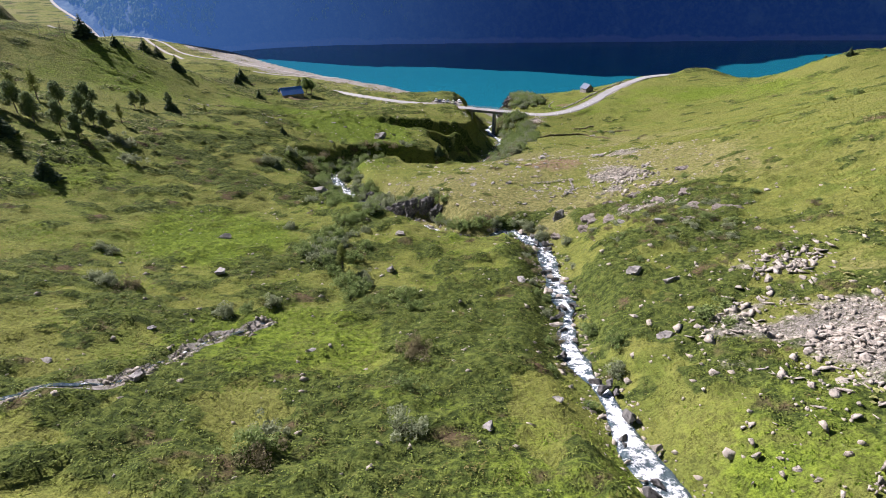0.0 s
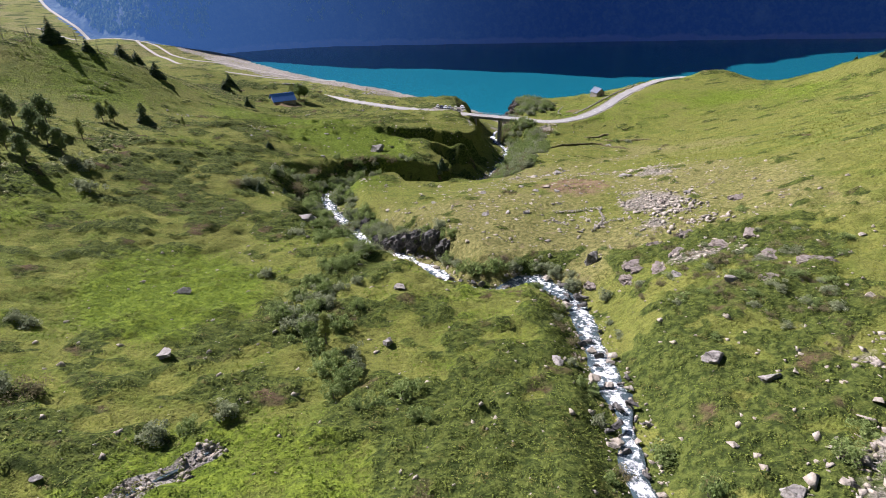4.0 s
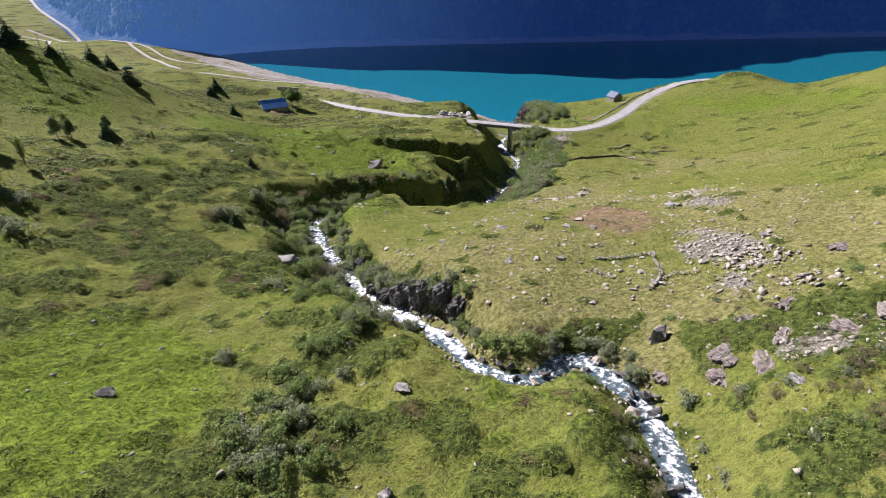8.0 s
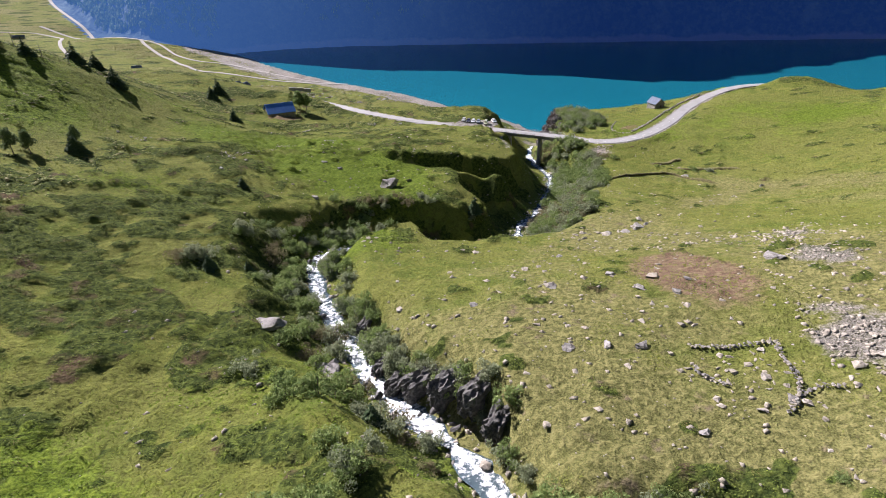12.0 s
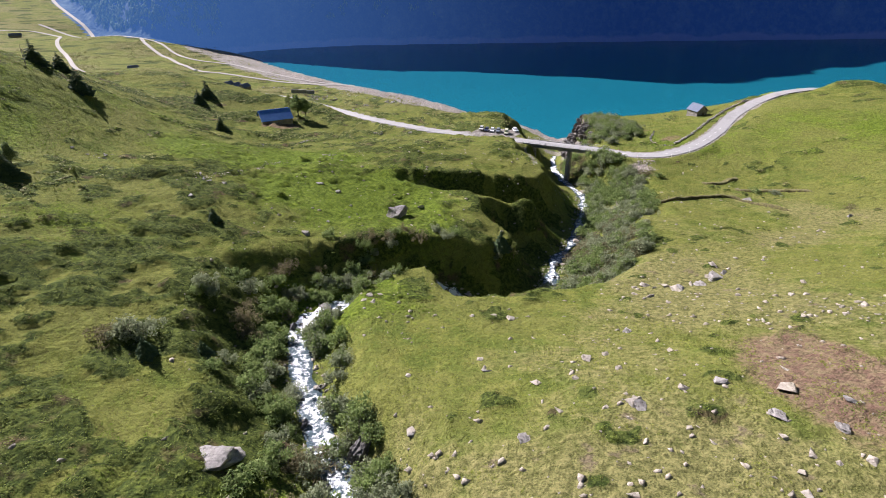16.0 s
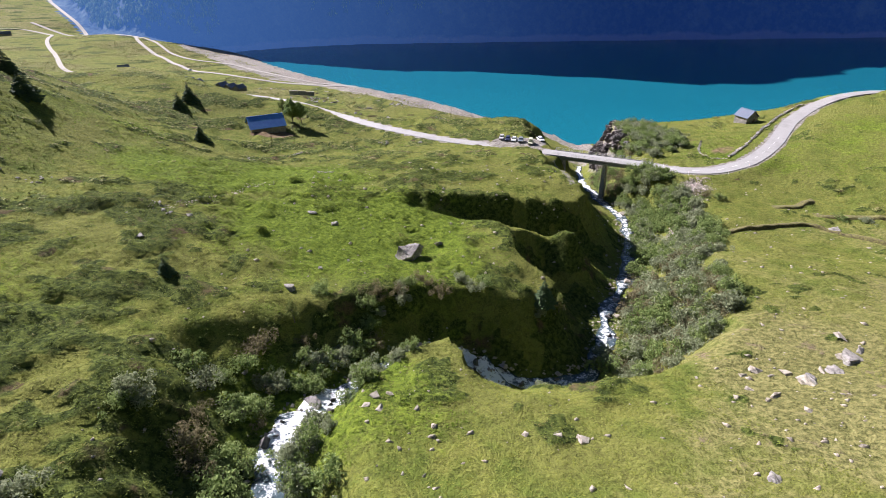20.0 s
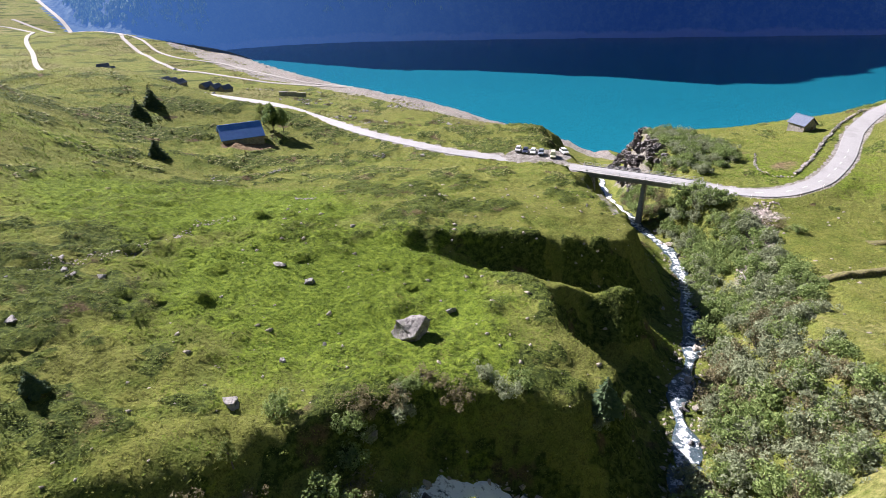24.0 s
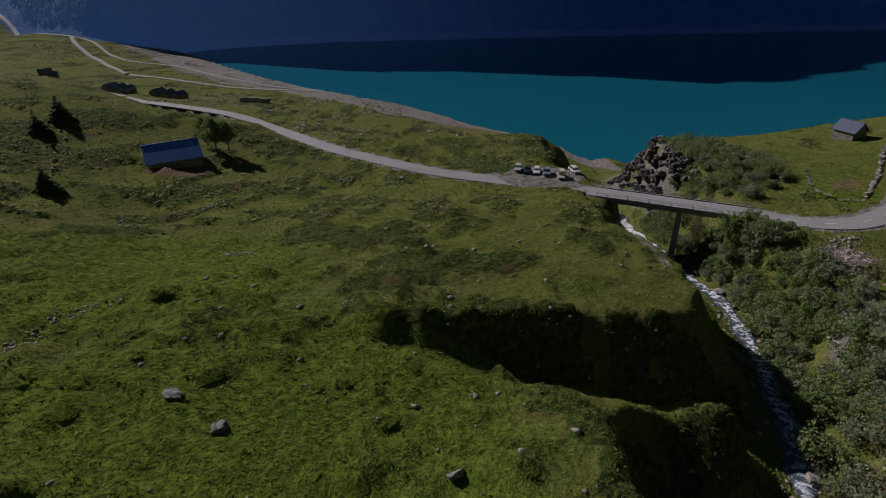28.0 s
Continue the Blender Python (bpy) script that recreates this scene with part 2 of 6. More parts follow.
HILL_LEAF = leaf_material("hillside_tree_leaves", (0.07, 0.105, 0.05), (0.20, 0.25, 0.12), glow=0.25)
FAR_WOOD = leaf_material("hazed_forest_leaves", (0.05, 0.09, 0.05), (0.14, 0.19, 0.09), glow=0.15, far=True)
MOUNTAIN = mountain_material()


# ---- the lie of the land ----
LAKE = 4.0
# swells of the wide ground, every 70 m from (-280, -60)
SWELLS = [
    47.9, 16.7, 31.7, 7.9, 18.9, 14.7, 40.6, 23.7, 46.8,
    28, 11.7, 14.9, 13.7, 5.8, 16.8, -5.1, 9.9, 22.3,
    19.8, 13.5, -18.8, 28.1, -23.3, 7.5, 35.2, -2.3, 37.5,
    32.4, 11.4, 55.2, -50, 54.8, -23, 26.2, 2.5, 22.3,
    34.5, -41.1, -19.4, 39.7, -53.5, 30.6, -13.8, 15.2, 8.9,
    -10.3, 85.7, 17.2, -28.8, 47, -41.8, 9.7, 2.3, 8.6,
    35.7, -92, -7.3, -0.9, -21.7, 16.6, 4.6, -15.3, 7.7,
    -1.4, 64.6, 35, -8.6, 11, -22.6, -1.1, 17.9, -3.2,
    -41.9, -30.8, -26.2, -49.7, 31.7, -29.1, 17.7, -32.6, 5.3,
]
# small mounds and dips: x, y, radius, height
MOUNDS = [
    (18, 115, 9, -2.3), (40, 92, 9, 2.2), (9, 163, 14, 1.7), (-37, 146, 9, -1.9), (31, 131, 14, -1.6),
    (-28, 255, 9, -1.2), (-29, 294, 22, 1.3), (50, 245, 9, 1.4), (-109, 254, 9, -1.4), (-88, 317, 9, -1.3),
    (1, 237, 9, -1.3), (-60, 180, 14, 1.2), (-9, 103, 9, 1), (-13, 239, 9, 1.2), (-56, 277, 9, 1.2),
    (-75, 232, 9, 0.9), (-136, 293, 9, 1.1), (-51, 123, 9, -1.1), (-44, 235, 14, -0.8), (-132, 370, 9, 1),
    (35, 212, 9, -0.6), (1, 237, 9, -0.9), (-5, 252, 9, 0.9), (5, 348, 9, -0.8), (5, 56, 9, 0.8),
]
# shoulders of the hills on both sides
HILLS = [(226, 316, 24, 15), (-172, 335, 26, 11), (-160, 280, 22, 5), (216, 394, 17, -8), (180, 404, 12, 4)]
# stream reaches: x, y, water level, reach of the left and right bank
REACH_UPPER = [(26, -40, 106, 7, 8), (23, 5, 97, 6, 7), (19, 31, 93, 6, 7), (18, 43, 90, 6, 7), (17, 56, 86.6, 6, 7), (18, 64, 84.6, 7, 7),
    (20, 74, 82.5, 7, 8), (20, 85, 80.4, 7, 8), (21, 98, 78.2, 7, 8), (21, 107, 76.6, 7, 8), (16, 115.5, 75.3, 6, 7), (12, 114.5, 74.8, 6, 7),
    (8, 112.5, 74.4, 6, 8), (4, 114, 73.8, 6, 8), (0, 118, 72.8, 7, 8), (-3, 125, 71.2, 8, 8), (-7, 132, 69.4, 9, 7)]
REACH_GORGE = [(-7, 132, 69.4, 9, 7), (-14, 141, 67, 10, 9), (-20, 149, 65, 11, 9), (-25, 159, 63.5, 12, 9), (-31, 170, 62, 13, 10), (-36, 182, 60.6, 14, 11),
    (-40, 193, 59.4, 15, 11), (-39, 202, 57.6, 18, 10), (-35, 208, 56, 18, 5), (-29, 217, 54.2, 12, 4.5), (-22, 224, 51.8, 8, 6), (-16, 224.5, 49.6, 8, 12),
    (-11, 223, 47.6, 9, 16), (-5, 222, 46.2, 9, 17), (1, 224, 45.4, 10, 16), (7, 228, 44.9, 10, 15), (11, 236, 44.4, 9, 22)]
REACH_LOWER = [(11, 236, 44.4, 9, 22), (14, 249, 43.2, 8, 24), (21, 263, 42, 10, 24), (26, 277, 40.8, 11, 24), (30, 292, 39.2, 12, 22), (33, 309, 37.4, 20, 18),
    (31, 326, 35.4, 21, 14), (29, 346, 33.2, 22, 16), (31, 372, 27, 28, 16), (37, 412, 19, 32, 14), (45, 452, 11, 24, 16), (52, 494, 4.2, 24, 20), (56, 525, 1, 24, 20)]
# side arm of the torrent in the gorge, and the brook of the upper pasture
BRANCH = [(-15, 224, 49.3, 2, 3), (-10, 219.8, 47.3, 2, 3), (-4, 217.8, 45.9, 2, 3), (3, 219.8, 45.2, 2, 3), (8, 229, 44.8, 2, 3)]
BROOK = [(-60, 20), (-45, 31), (-38.7, 36.6), (-36.5, 39.5), (-32.5, 41.7), (-31.2, 49.6), (-30.2, 54.2), (-28.2, 57.8), (-24.7, 62.7)]
# trodden trails and a rill on the western pasture
TRAILS = [[(-77.5, 170), (-77.5, 182), (-77.6, 189), (-78, 199), (-78.3, 207), (-77.7, 215), (-76.7, 224), (-74.9, 231.5)], [(-67.4, 188.7), (-68.5, 195.8), (-66.5, 201), (-65.4, 205.8), (-68.1, 213.2)],
    [(-66, 266), (-64, 251.5), (-60, 236), (-56, 222)], [(-70, 266), (-63.3, 265.2), (-56.3, 266.2), (-48.5, 267.5), (-42.4, 268.8), (-36, 270.3)]]
RILL = [(-82, 244), (-76.2, 252.4), (-73.2, 255.7), (-72.9, 260.9), (-70.7, 263), (-70.5, 269.5), (-66, 276)]
# the side hollow behind the lower spur
HOLLOW = [(-28, 272, 57.5, 4, 4), (-18, 271, 54, 6, 5), (-10, 270.5, 51, 8, 6), (0, 269.5, 48, 9, 5.5), (9, 270, 45.5, 10, 5), (16, 271, 43.5, 10, 5), (23, 272, 42.2, 10, 6)]
# the bowl below the lower spur
BOWL = [(14, 247, 43.3, 8, 7), (9, 250, 44.2, 8.5, 8), (5, 252, 45.2, 8.5, 8.5), (2, 253.5, 47, 8, 8.5)]
# shore of the lake, the land on its left hand
SHORE = [(900, 420), (420, 470), (260, 490), (170, 472), (112, 452), (78, 478), (59, 501), (43, 515), (9, 549), (-10, 565), (-37, 598), (-63, 622),
    (-101, 651), (-139, 677), (-179, 715), (-228, 766), (-280, 825), (-326, 868)]
# foot of the mountains over the lake, the mountain on its right hand
FOOT = [(1500, 1010), (800, 1000), (547, 991), (273, 971), (53, 954), (-160, 933), (-250, 905), (-322, 866), (-380, 868), (-440, 876), (-500, 905), (-545, 945), (-605, 1010), (-695, 1110), (-800, 1250), (-1000, 1500), (-1500, 2200)]
# middle of the road, with the bridge between the two middle lists
ROAD_WEST = [(-330, 600, 20), (-260, 588, 21.5), (-200, 535, 27.5), (-168, 495, 35.5), (-119, 456, 40), (-89, 422, 43), (-60, 385, 47), (-39, 367, 48.3), (-25, 358, 48.6), (-7, 351, 48.7), (5, 347.5, 48.5), (15, 343.5, 48.5)]
ROAD_EAST = [(44, 329.5, 49.3), (49.5, 325, 49.6), (56, 322, 50), (64, 322, 50.4), (75, 327.5, 51), (84, 336, 51.5), (94, 348, 52), (103, 361, 52.7), (111, 372, 53.3), (127, 388, 55), (143, 398, 57), (165, 412, 56), (195, 432, 52)]

LATTICE = np.random.RandomState(7).rand(256, 256)


def value_noise(x, y):
    x, y = np.asarray(x, float), np.asarray(y, float)
    i, j = np.floor(x).astype(int), np.floor(y).astype(int)
    u, v = x - i, y - j
    u, v = u * u * (3 - 2 * u), v * v * (3 - 2 * v)
    i, j, k, l = i % 256, j % 256, (i + 1) % 256, (j + 1) % 256
    return (LATTICE[i, j] * (1 - u) + LATTICE[k, j] * u) * (1 - v) + (LATTICE[i, l] * (1 - u) + LATTICE[k, l] * u) * v - 0.5


def fbm(x, y, size, octaves=4, gain=0.5):
    total, a, f = 0, 1.0, 1.0 / size
    for k in range(octaves):
        total = total + a * value_noise(np.asarray(x) * f + 17.3 * k, np.asarray(y) * f - 9.1 * k)
        a, f = a * gain, f * 2.03
    return total


def ramp(v, lo, hi):
    v = np.clip((v - lo) / (hi - lo), 0, 1)
    return v * v * (3 - 2 * v)


def along(line, x, y):
    """The nearest place on a line of nodes: distance, side (+1 to its left), and the nodes' other values there."""
    line = np.array(line, float)
    best = np.full(x.shape, 1e18)
    side, rest = np.zeros(x.shape), np.zeros((line.shape[1] - 2,) + x.shape)
    for a, b in zip(line[:-1], line[1:]):
        dx, dy = b[0] - a[0], b[1] - a[1]
        s = np.clip(((x - a[0]) * dx + (y - a[1]) * dy) / (dx * dx + dy * dy), 0, 1)
        px, py = x - a[0] - s * dx, y - a[1] - s * dy
        d = px * px + py * py
        near = d < best
        best = np.where(near, d, best)
        side = np.where(near, np.sign(dx * (y - a[1]) - dy * (x - a[0])), side)
        for k in range(rest.shape[0]):
            rest[k] = np.where(near, a[2 + k] + s * (b[2 + k] - a[2 + k]), rest[k])
    return np.sqrt(best), side, rest


def carve(h, line, x, y, bed, depth=0.35, power=1.0, left_power=1.0):
    d, side, (level, left, right) = along(line, x, y)
    reach = np.where(side > 0, left, right) * (1 + 0.35 * fbm(x + 40, y, 9, 2))
    v = np.clip((d - bed) / reach, 0, 1)
    s = 1 - v * v * (3 - 2 * v)
    s = s ** np.where(side > 0, left_power, power)
    low = level - depth * ramp(bed - d, -0.6, 0.8)
    return np.where(low < h, h + (low - h) * s, np.where(d < bed + 1.5, h + (low - h) * s, h))


def near_ground(x, y):
    h = np.full(x.shape, 60.0)
    for k, w in enumerate(SWELLS):
        cx, cy = -280 + 70 * (k % 9), -60 + 70 * (k // 9)
        h = h + w * np.exp(-((x - cx) ** 2 + (y - cy) ** 2) / (2 * 62 * 62))
    for mx, my, r, w in MOUNDS + HILLS:
        h = h + w * np.exp(-((x - mx) ** 2 + (y - my) ** 2) / (2 * r * r))
    return h


def ground_z(x, y):
    """The height of the ground."""
    x, y = np.asarray(x, float), np.asarray(y, float)
    shape = x.shape
    x, y = x.ravel(), y.ravel()
    d, side, _ = along(SHORE, x, y)
    d = d * side
    # behind the end of the shore line the land goes on to the foot of the mountain
    far = LAKE + 1.6 * ramp(d, 0, 14) + 0.125 * np.maximum(d, 0) * (1 - 0.35 * ramp(-x, 180, 420)) + 0.0006 * np.maximum(d - 110, 0) ** 1.6
    far = far + 1.5 * fbm(x, y, 60, 3)
    far = far + 9 * np.exp(-((x + 435) ** 2 + (y - 850) ** 2) / (2 * 60 ** 2)) - 9 * np.exp(-((x + 545) ** 2 + (y - 925) ** 2) / (2 * 36 ** 2))
    far = far + 0.8 * fbm(x + 50, y, 34, 2)
    far = np.minimum(far, 46 + 0.02 * d)
    wide = 62 + np.maximum(np.abs(x + 10) - 260, 0) * 0.25 + 0.15 * np.maximum(-y, 0)
    near = near_ground(np.clip(x, -270, 270), np.clip(y, -55, 480)) - 9 * ramp(y, 386, 420) * ramp(-x, 88, 122)
    edge = np.maximum(ramp(np.abs(x + 5), 250, 420), ramp(-y, 60, 260))
    near = near + (np.maximum(near, wide) - near) * edge + np.maximum(np.abs(x) - 270, 0) * 0.3 + np.maximum(-y - 60, 0) * 0.15
    blend = ramp(y + 0.35 * (x + 100) * (x < -100), 395, 470)
    h = near + (far - near) * blend
    # the steep shore east of the cove
    east = ramp(x, 25, 70)
    cliff = LAKE + d * (0.95 + 0.25 * fbm(x, y, 14, 3))
    h = np.where(d < 75, h + (np.minimum(h, cliff) - h) * east, h)
    # gentle unevenness of turf
    rough = np.clip(1 - np.hypot(x, (y - 150)) / 900, 0.15, 1)
    h = h + 0.9 * fbm(x, y, 14, 3) * rough + 0.3 * fbm(x, y, 3.4, 2) * rough
    # hummocks, and terraces trodden along the slopes
    near = ramp(-np.hypot(x, y - 180), -420, -250)
    open_side = 1 - 0.7 * ramp(x - np.interp(y, [0, 115, 150, 200, 330], [25, 15, -15, -38, 20]), 0, 12) * ramp(y, 110, 130)
    h = h + near * open_side * 1.8 * np.abs(fbm(x + 31, y, 4.2, 3)) * np.clip(0.55 + 1.6 * fbm(x - 77, y, 28, 2), 0.15, 1)
    q = h / 1.15 + 1.5 * fbm(x + 9, y, 13, 3)
    part_way = q - np.floor(q)
    h = h + near * open_side * 0.85 * (ramp(part_way, 0, 0.4) - part_way) * np.clip(0.3 + 2.4 * fbm(x + 500, y, 33, 2), 0, 1)
    h = carve(h, HOLLOW, x, y, 1.0, 0, 0.8, 0.7)
    h = carve(h, BOWL, x, y, 0.8, 0, 0.6, 0.6)
    h = carve(h, REACH_UPPER, x, y, 1.6, 0.4)
    h = carve(h, REACH_GORGE, x, y, 1.7, 0.4, 1.0, 0.62)
    h = carve(h, BRANCH, x, y, 1.0, 0.3)
    h = carve(h, REACH_LOWER, x, y, 1.8, 0.4, 1.0, 0.55 + 0.6 * ramp(y, 325, 352))
    for line in TRAILS + [RILL, BROOK]:
        h = h - 0.35 * (1 - ramp(along(line, x, y)[0] + 0.5 * fbm(x, y, 3, 2), 0.3, 1.3))
    # road bench
    for line, cut in ((ROAD_WEST, 1), (ROAD_EAST, 1)):
        rd, _, (level,) = along(line, x, y)
        k = 1 - ramp(rd, 4.2, 10.0)
        gap = ramp(np.hypot(x - 29.5, y - 336.5), 10.5, 15.5)
        h = h + (level - 0.18 - h) * k * gap
    # car park
    pk = 1 - ramp(np.hypot((x - 2) / 1.5, y - 354.5), 6, 11)
    h = h + (48.9 - h) * pk
    # lake bed
    h = np.where(d < 0, np.maximum(LAKE + 0.3 * d, LAKE - 30), h)
    # mountains over the lake
    m, mside, _ = along(FOOT, x, y)
    m = -m * mside
    crest = np.interp(x, [-900, -500, -443, -416, -349, -280, -221, -200, -133, 0, 260, 438, 900], [100, 105, 130, 170, 214, 268, 311, 345, 345, 305, 228, 198, 170])
    rise = crest * np.clip(m / 100, 0, 1) ** 0.9 + 0.3 * np.maximum(m - 100, 0)
    rise = rise + (10 * fbm(x, y, 90, 3) + 7 * fbm(x, y, 30, 3)) * ramp(m, 10, 80)
    h = np.where(m > 0, np.maximum(h, LAKE) + rise, h)
    return h.reshape(shape)


GRID = {}


def surface(x, y):
    """The height of the finished ground mesh."""
    xs, ys, h = GRID["xs"], GRID["ys"], GRID["h"]
    i = np.clip(np.searchsorted(xs, x) - 1, 0, len(xs) - 2)
    j = np.clip(np.searchsorted(ys, y) - 1, 0, len(ys) - 2)
    u, v = (x - xs[i]) / (xs[i + 1] - xs[i]), (y - ys[j]) / (ys[j + 1] - ys[j])
    return (h[j, i] * (1 - u) + h[j, i + 1] * u) * (1 - v) + (h[j + 1, i] * (1 - u) + h[j + 1, i + 1] * u) * v


def land(x, y):
    return float(surface(x, y))


# ---- building helpers ----
def mesh(name, verts, faces, material, smooth=False):
    m = bpy.data.meshes.new(name)
    m.from_pydata([tuple(v) for v in verts], [], [tuple(f) for f in faces])
    m.materials.append(material)
    if smooth:
        m.shade_smooth()
    m.update()
    return m


def part(name, bm, material, parent, label=""):
    m = bpy.data.meshes.new(name)
    bm.to_mesh(m)
    bm.free()
    m.materials.append(material)
    ob = new(name, m)
    ob.parent = parent
    return tagged(ob, label)


def thing(name, where, label, category, group="", turn=0.0, kind=""):
    ob = new(name)
    ob.empty_display_size = 0.3
    ob.matrix_basis = pose(*where, 0, 0, turn)
    return tagged(ob, label, category, group, kind)


def box(bm, x0, x1, y0, y1, z0, z1, bevel=0.0):
    vs = [bm.verts.new(v) for v in ((x0, y0, z0), (x1, y0, z0), (x1, y1, z0), (x0, y1, z0), (x0, y0, z1), (x1, y0, z1), (x1, y1, z1), (x0, y1, z1))]
    for f in ((3, 2, 1, 0), (4, 5, 6, 7), (0, 1, 5, 4), (1, 2, 6, 5), (2, 3, 7, 6), (3, 0, 4, 7)):
        bm.faces.new([vs[i] for i in f])
    if bevel:
        es = {e for v in vs for e in v.link_edges}
        bmesh.ops.bevel(bm, geom=list(es), offset=bevel, segments=1, affect="EDGES")
    return vs


def boxed(*a, bevel=0.0):
    bm = bmesh.new()
    box(bm, *a, bevel=bevel)
    return bm


def tube(bm, points, radii, sides=6):
    """A tapered round bar through the points."""
    rings, n = [], len(points)
    for k, (p, r) in enumerate(zip(points, radii)):
        p = Vector(p)
        d = (Vector(points[min(k + 1, n - 1)]) - Vector(points[max(k - 1, 0)])).normalized()
        u = d.orthogonal().normalized()
        v = d.cross(u)
        rings.append([bm.verts.new(p + (u * math.cos(a) + v * math.sin(a)) * r) for a in (2 * math.pi * i / sides for i in range(sides))])
    for a, b in zip(rings[:-1], rings[1:]):
        for i in range(sides):
            bm.faces.new((a[i], a[(i + 1) % sides], b[(i + 1) % sides], b[i]))
    bm.faces.new(rings[0][::-1])
    bm.faces.new(rings[-1])


def smooth_line(nodes, step):
    """A smooth curve through the nodes, sampled about every step metres."""
    p = np.array(nodes, float)
    p = np.vstack([2 * p[0] - p[1], p, 2 * p[-1] - p[-2]])
    out = []
    for a, b, c, d in zip(p[:-3], p[1:-2], p[2:-1], p[3:]):
        n = max(2, int(np.hypot(*(c - b)[:2]) / step))
        for s in np.arange(n) / n:
            out.append(0.5 * (2 * b + (c - a) * s + (2 * a - 5 * b + 4 * c - d) * s * s + (3 * b - a - 3 * c + d) * s ** 3))
    out.append(p[-2])
    return np.array(out)


def ribbon(name, nodes, half, step, profile, material, widths=None):
    """A strip along a line; profile: pairs of side (-1 to 1) and height."""
    line = smooth_line(nodes, step)
    t = np.gradient(line[:, :2], axis=0)
    t /= np.hypot(t[:, 0], t[:, 1])[:, None] + 1e-9
    verts, faces, k = [], [], len(profile)
    for i, (p, d) in enumerate(zip(line, t)):
        w = half if widths is None else widths(p, i)
        for s, h in profile:
            verts.append((p[0] + d[1] * s * w, p[1] - d[0] * s * w, p[2] + h))
    for i in range(len(line) - 1):
        for j in range(k - 1):
            a = i * k + j
            faces.append((a, a + 1, a + k + 1, a + k))
    return mesh(name, verts, faces, material), line


# ---- ground ----
def spaced(lo, fine_lo, fine_hi, hi, step, grow=1.06, cap=10.0):
    mid = list(np.arange(fine_lo, fine_hi + step / 2, step))
    up, s = [], step
    while (up or mid)[-1] < hi:
        s = min(s * grow, cap) if (up or mid)[-1] < 1700 else s * 1.4
        up.append((up or mid)[-1] + s)
    down, s = [], step
    while (down or [mid[0]])[-1] > lo:
        s = min(s * grow, cap) if (down or [mid[0]])[-1] > -1300 else s * 1.4
        down.append((down or [mid[0]])[-1] - s)
    return np.array(down[::-1] + mid + up)


def zones(x, y, h):
    """How much of each cover grows or lies where."""
    z = {}
    up, us, _ = along(REACH_UPPER, x, y)
    go, gs, _ = along(REACH_GORGE, x, y)
    lo, ls, _ = along(REACH_LOWER, x, y)
    right = np.where(np.minimum(up, np.minimum(go, lo)) == up, us, np.where(go < lo, gs, ls)) < 0
    n1, n2 = fbm(x, y, 30, 3), fbm(x + 300, y - 90, 18, 3)

    def spot(cx, cy, rx, ry, turn=0.0, soft=0.75):
        a = radians(turn)
        u, v = (x - cx) * math.cos(a) + (y - cy) * math.sin(a), -(x - cx) * math.sin(a) + (y - cy) * math.cos(a)
        return 1 - ramp(np.hypot(u / rx, v / ry), 1 - soft, 1 + soft)

    dry = np.maximum(spot(18, 155, 32, 42), spot(45, 190, 40, 60, 0)) * 0.7
    dry = np.maximum(dry, spot(75, 250, 45, 70) * 0.55)
    dry = np.maximum(dry, spot(-12, 300, 36, 34) * 0.3)
    dry = np.maximum(dry, ramp(y, 380, 470) * (x < 60) * 0.4)
    z["dry"] = np.clip(dry + n1 * 0.75, 0, 1)
    heath = np.where(right, 0.16 - 0.22 * ramp(y, 112, 135), 0.3 - 0.14 * ramp(-x, 85, 110)) + n2 * 0.8
    heath = np.maximum(heath, spot(48, 102, 16, 15, 150) * 0.8)
    heath = np.maximum(heath, spot(4, 78, 16, 42) * 0.85)
    heath = np.maximum(heath, spot(-10, 38, 24, 20) * 0.7)
    heath = np.maximum(heath, spot(40, 80, 20, 26) * 0.8)
    heath = np.maximum(heath, spot(30, 62, 9, 26) * 0.75)
    heath = np.maximum(heath, spot(-75, 195, 16, 40) * 0.7)
    heath = np.maximum(heath, spot(-90, 130, 26, 30) * 0.42)
    heath = np.maximum(heath, spot(-8, 205, 20, 9) * 0.55)
    heath = np.maximum(heath, spot(-4, 276, 26, 6) * 0.9)
    heath = np.maximum(heath, spot(5, 251, 12, 10) * 0.9)
    heath = np.maximum(heath, spot(-8, 231, 24, 6) * 0.9)
    heath = np.maximum(heath, spot(-74, 241, 16, 7, 10) * 0.75)
    heath = np.maximum(heath, spot(-60, 150, 30, 22) * 0.6)
    heath = np.maximum(heath, spot(42, 350, 10, 20, 0) * 0.8)
    heath = np.maximum(heath, spot(36, 50, 12, 34) * 0.65)
    heath = np.maximum(heath, spot(2, 45, 20, 28) * 0.62)
    heath = np.maximum(heath, (0.25 + 0.9 * fbm(x, y + 60, 26, 3)) * ramp(y, 440, 490))
    heath = np.maximum(heath, spot(-150, 340, 60, 30, -40) * 0.45)
    heath = np.maximum(heath, spot(-14, 238, 16, 10) * 0.7)
    heath = heath * (1 - 0.7 * dry) * (1 - 0.4 * ramp(y, 400, 470))
    heath = heath * (1 - spot(120, 330, 90, 60))
    heath = heath - 0.3 * dry * right * ramp(y, 112, 130)
    mats = fbm(x + 20, y + 60, 7.5, 3, 0.55) + 0.4 * fbm(x, y, 2.4, 2)
    z["heath"] = ramp(np.minimum(heath, 0.66) + 1.15 * mats, 0.36, 0.52)
    lush = np.maximum(spot(-50, 108, 14, 24, 30), spot(-80, 285, 34, 22, 20))
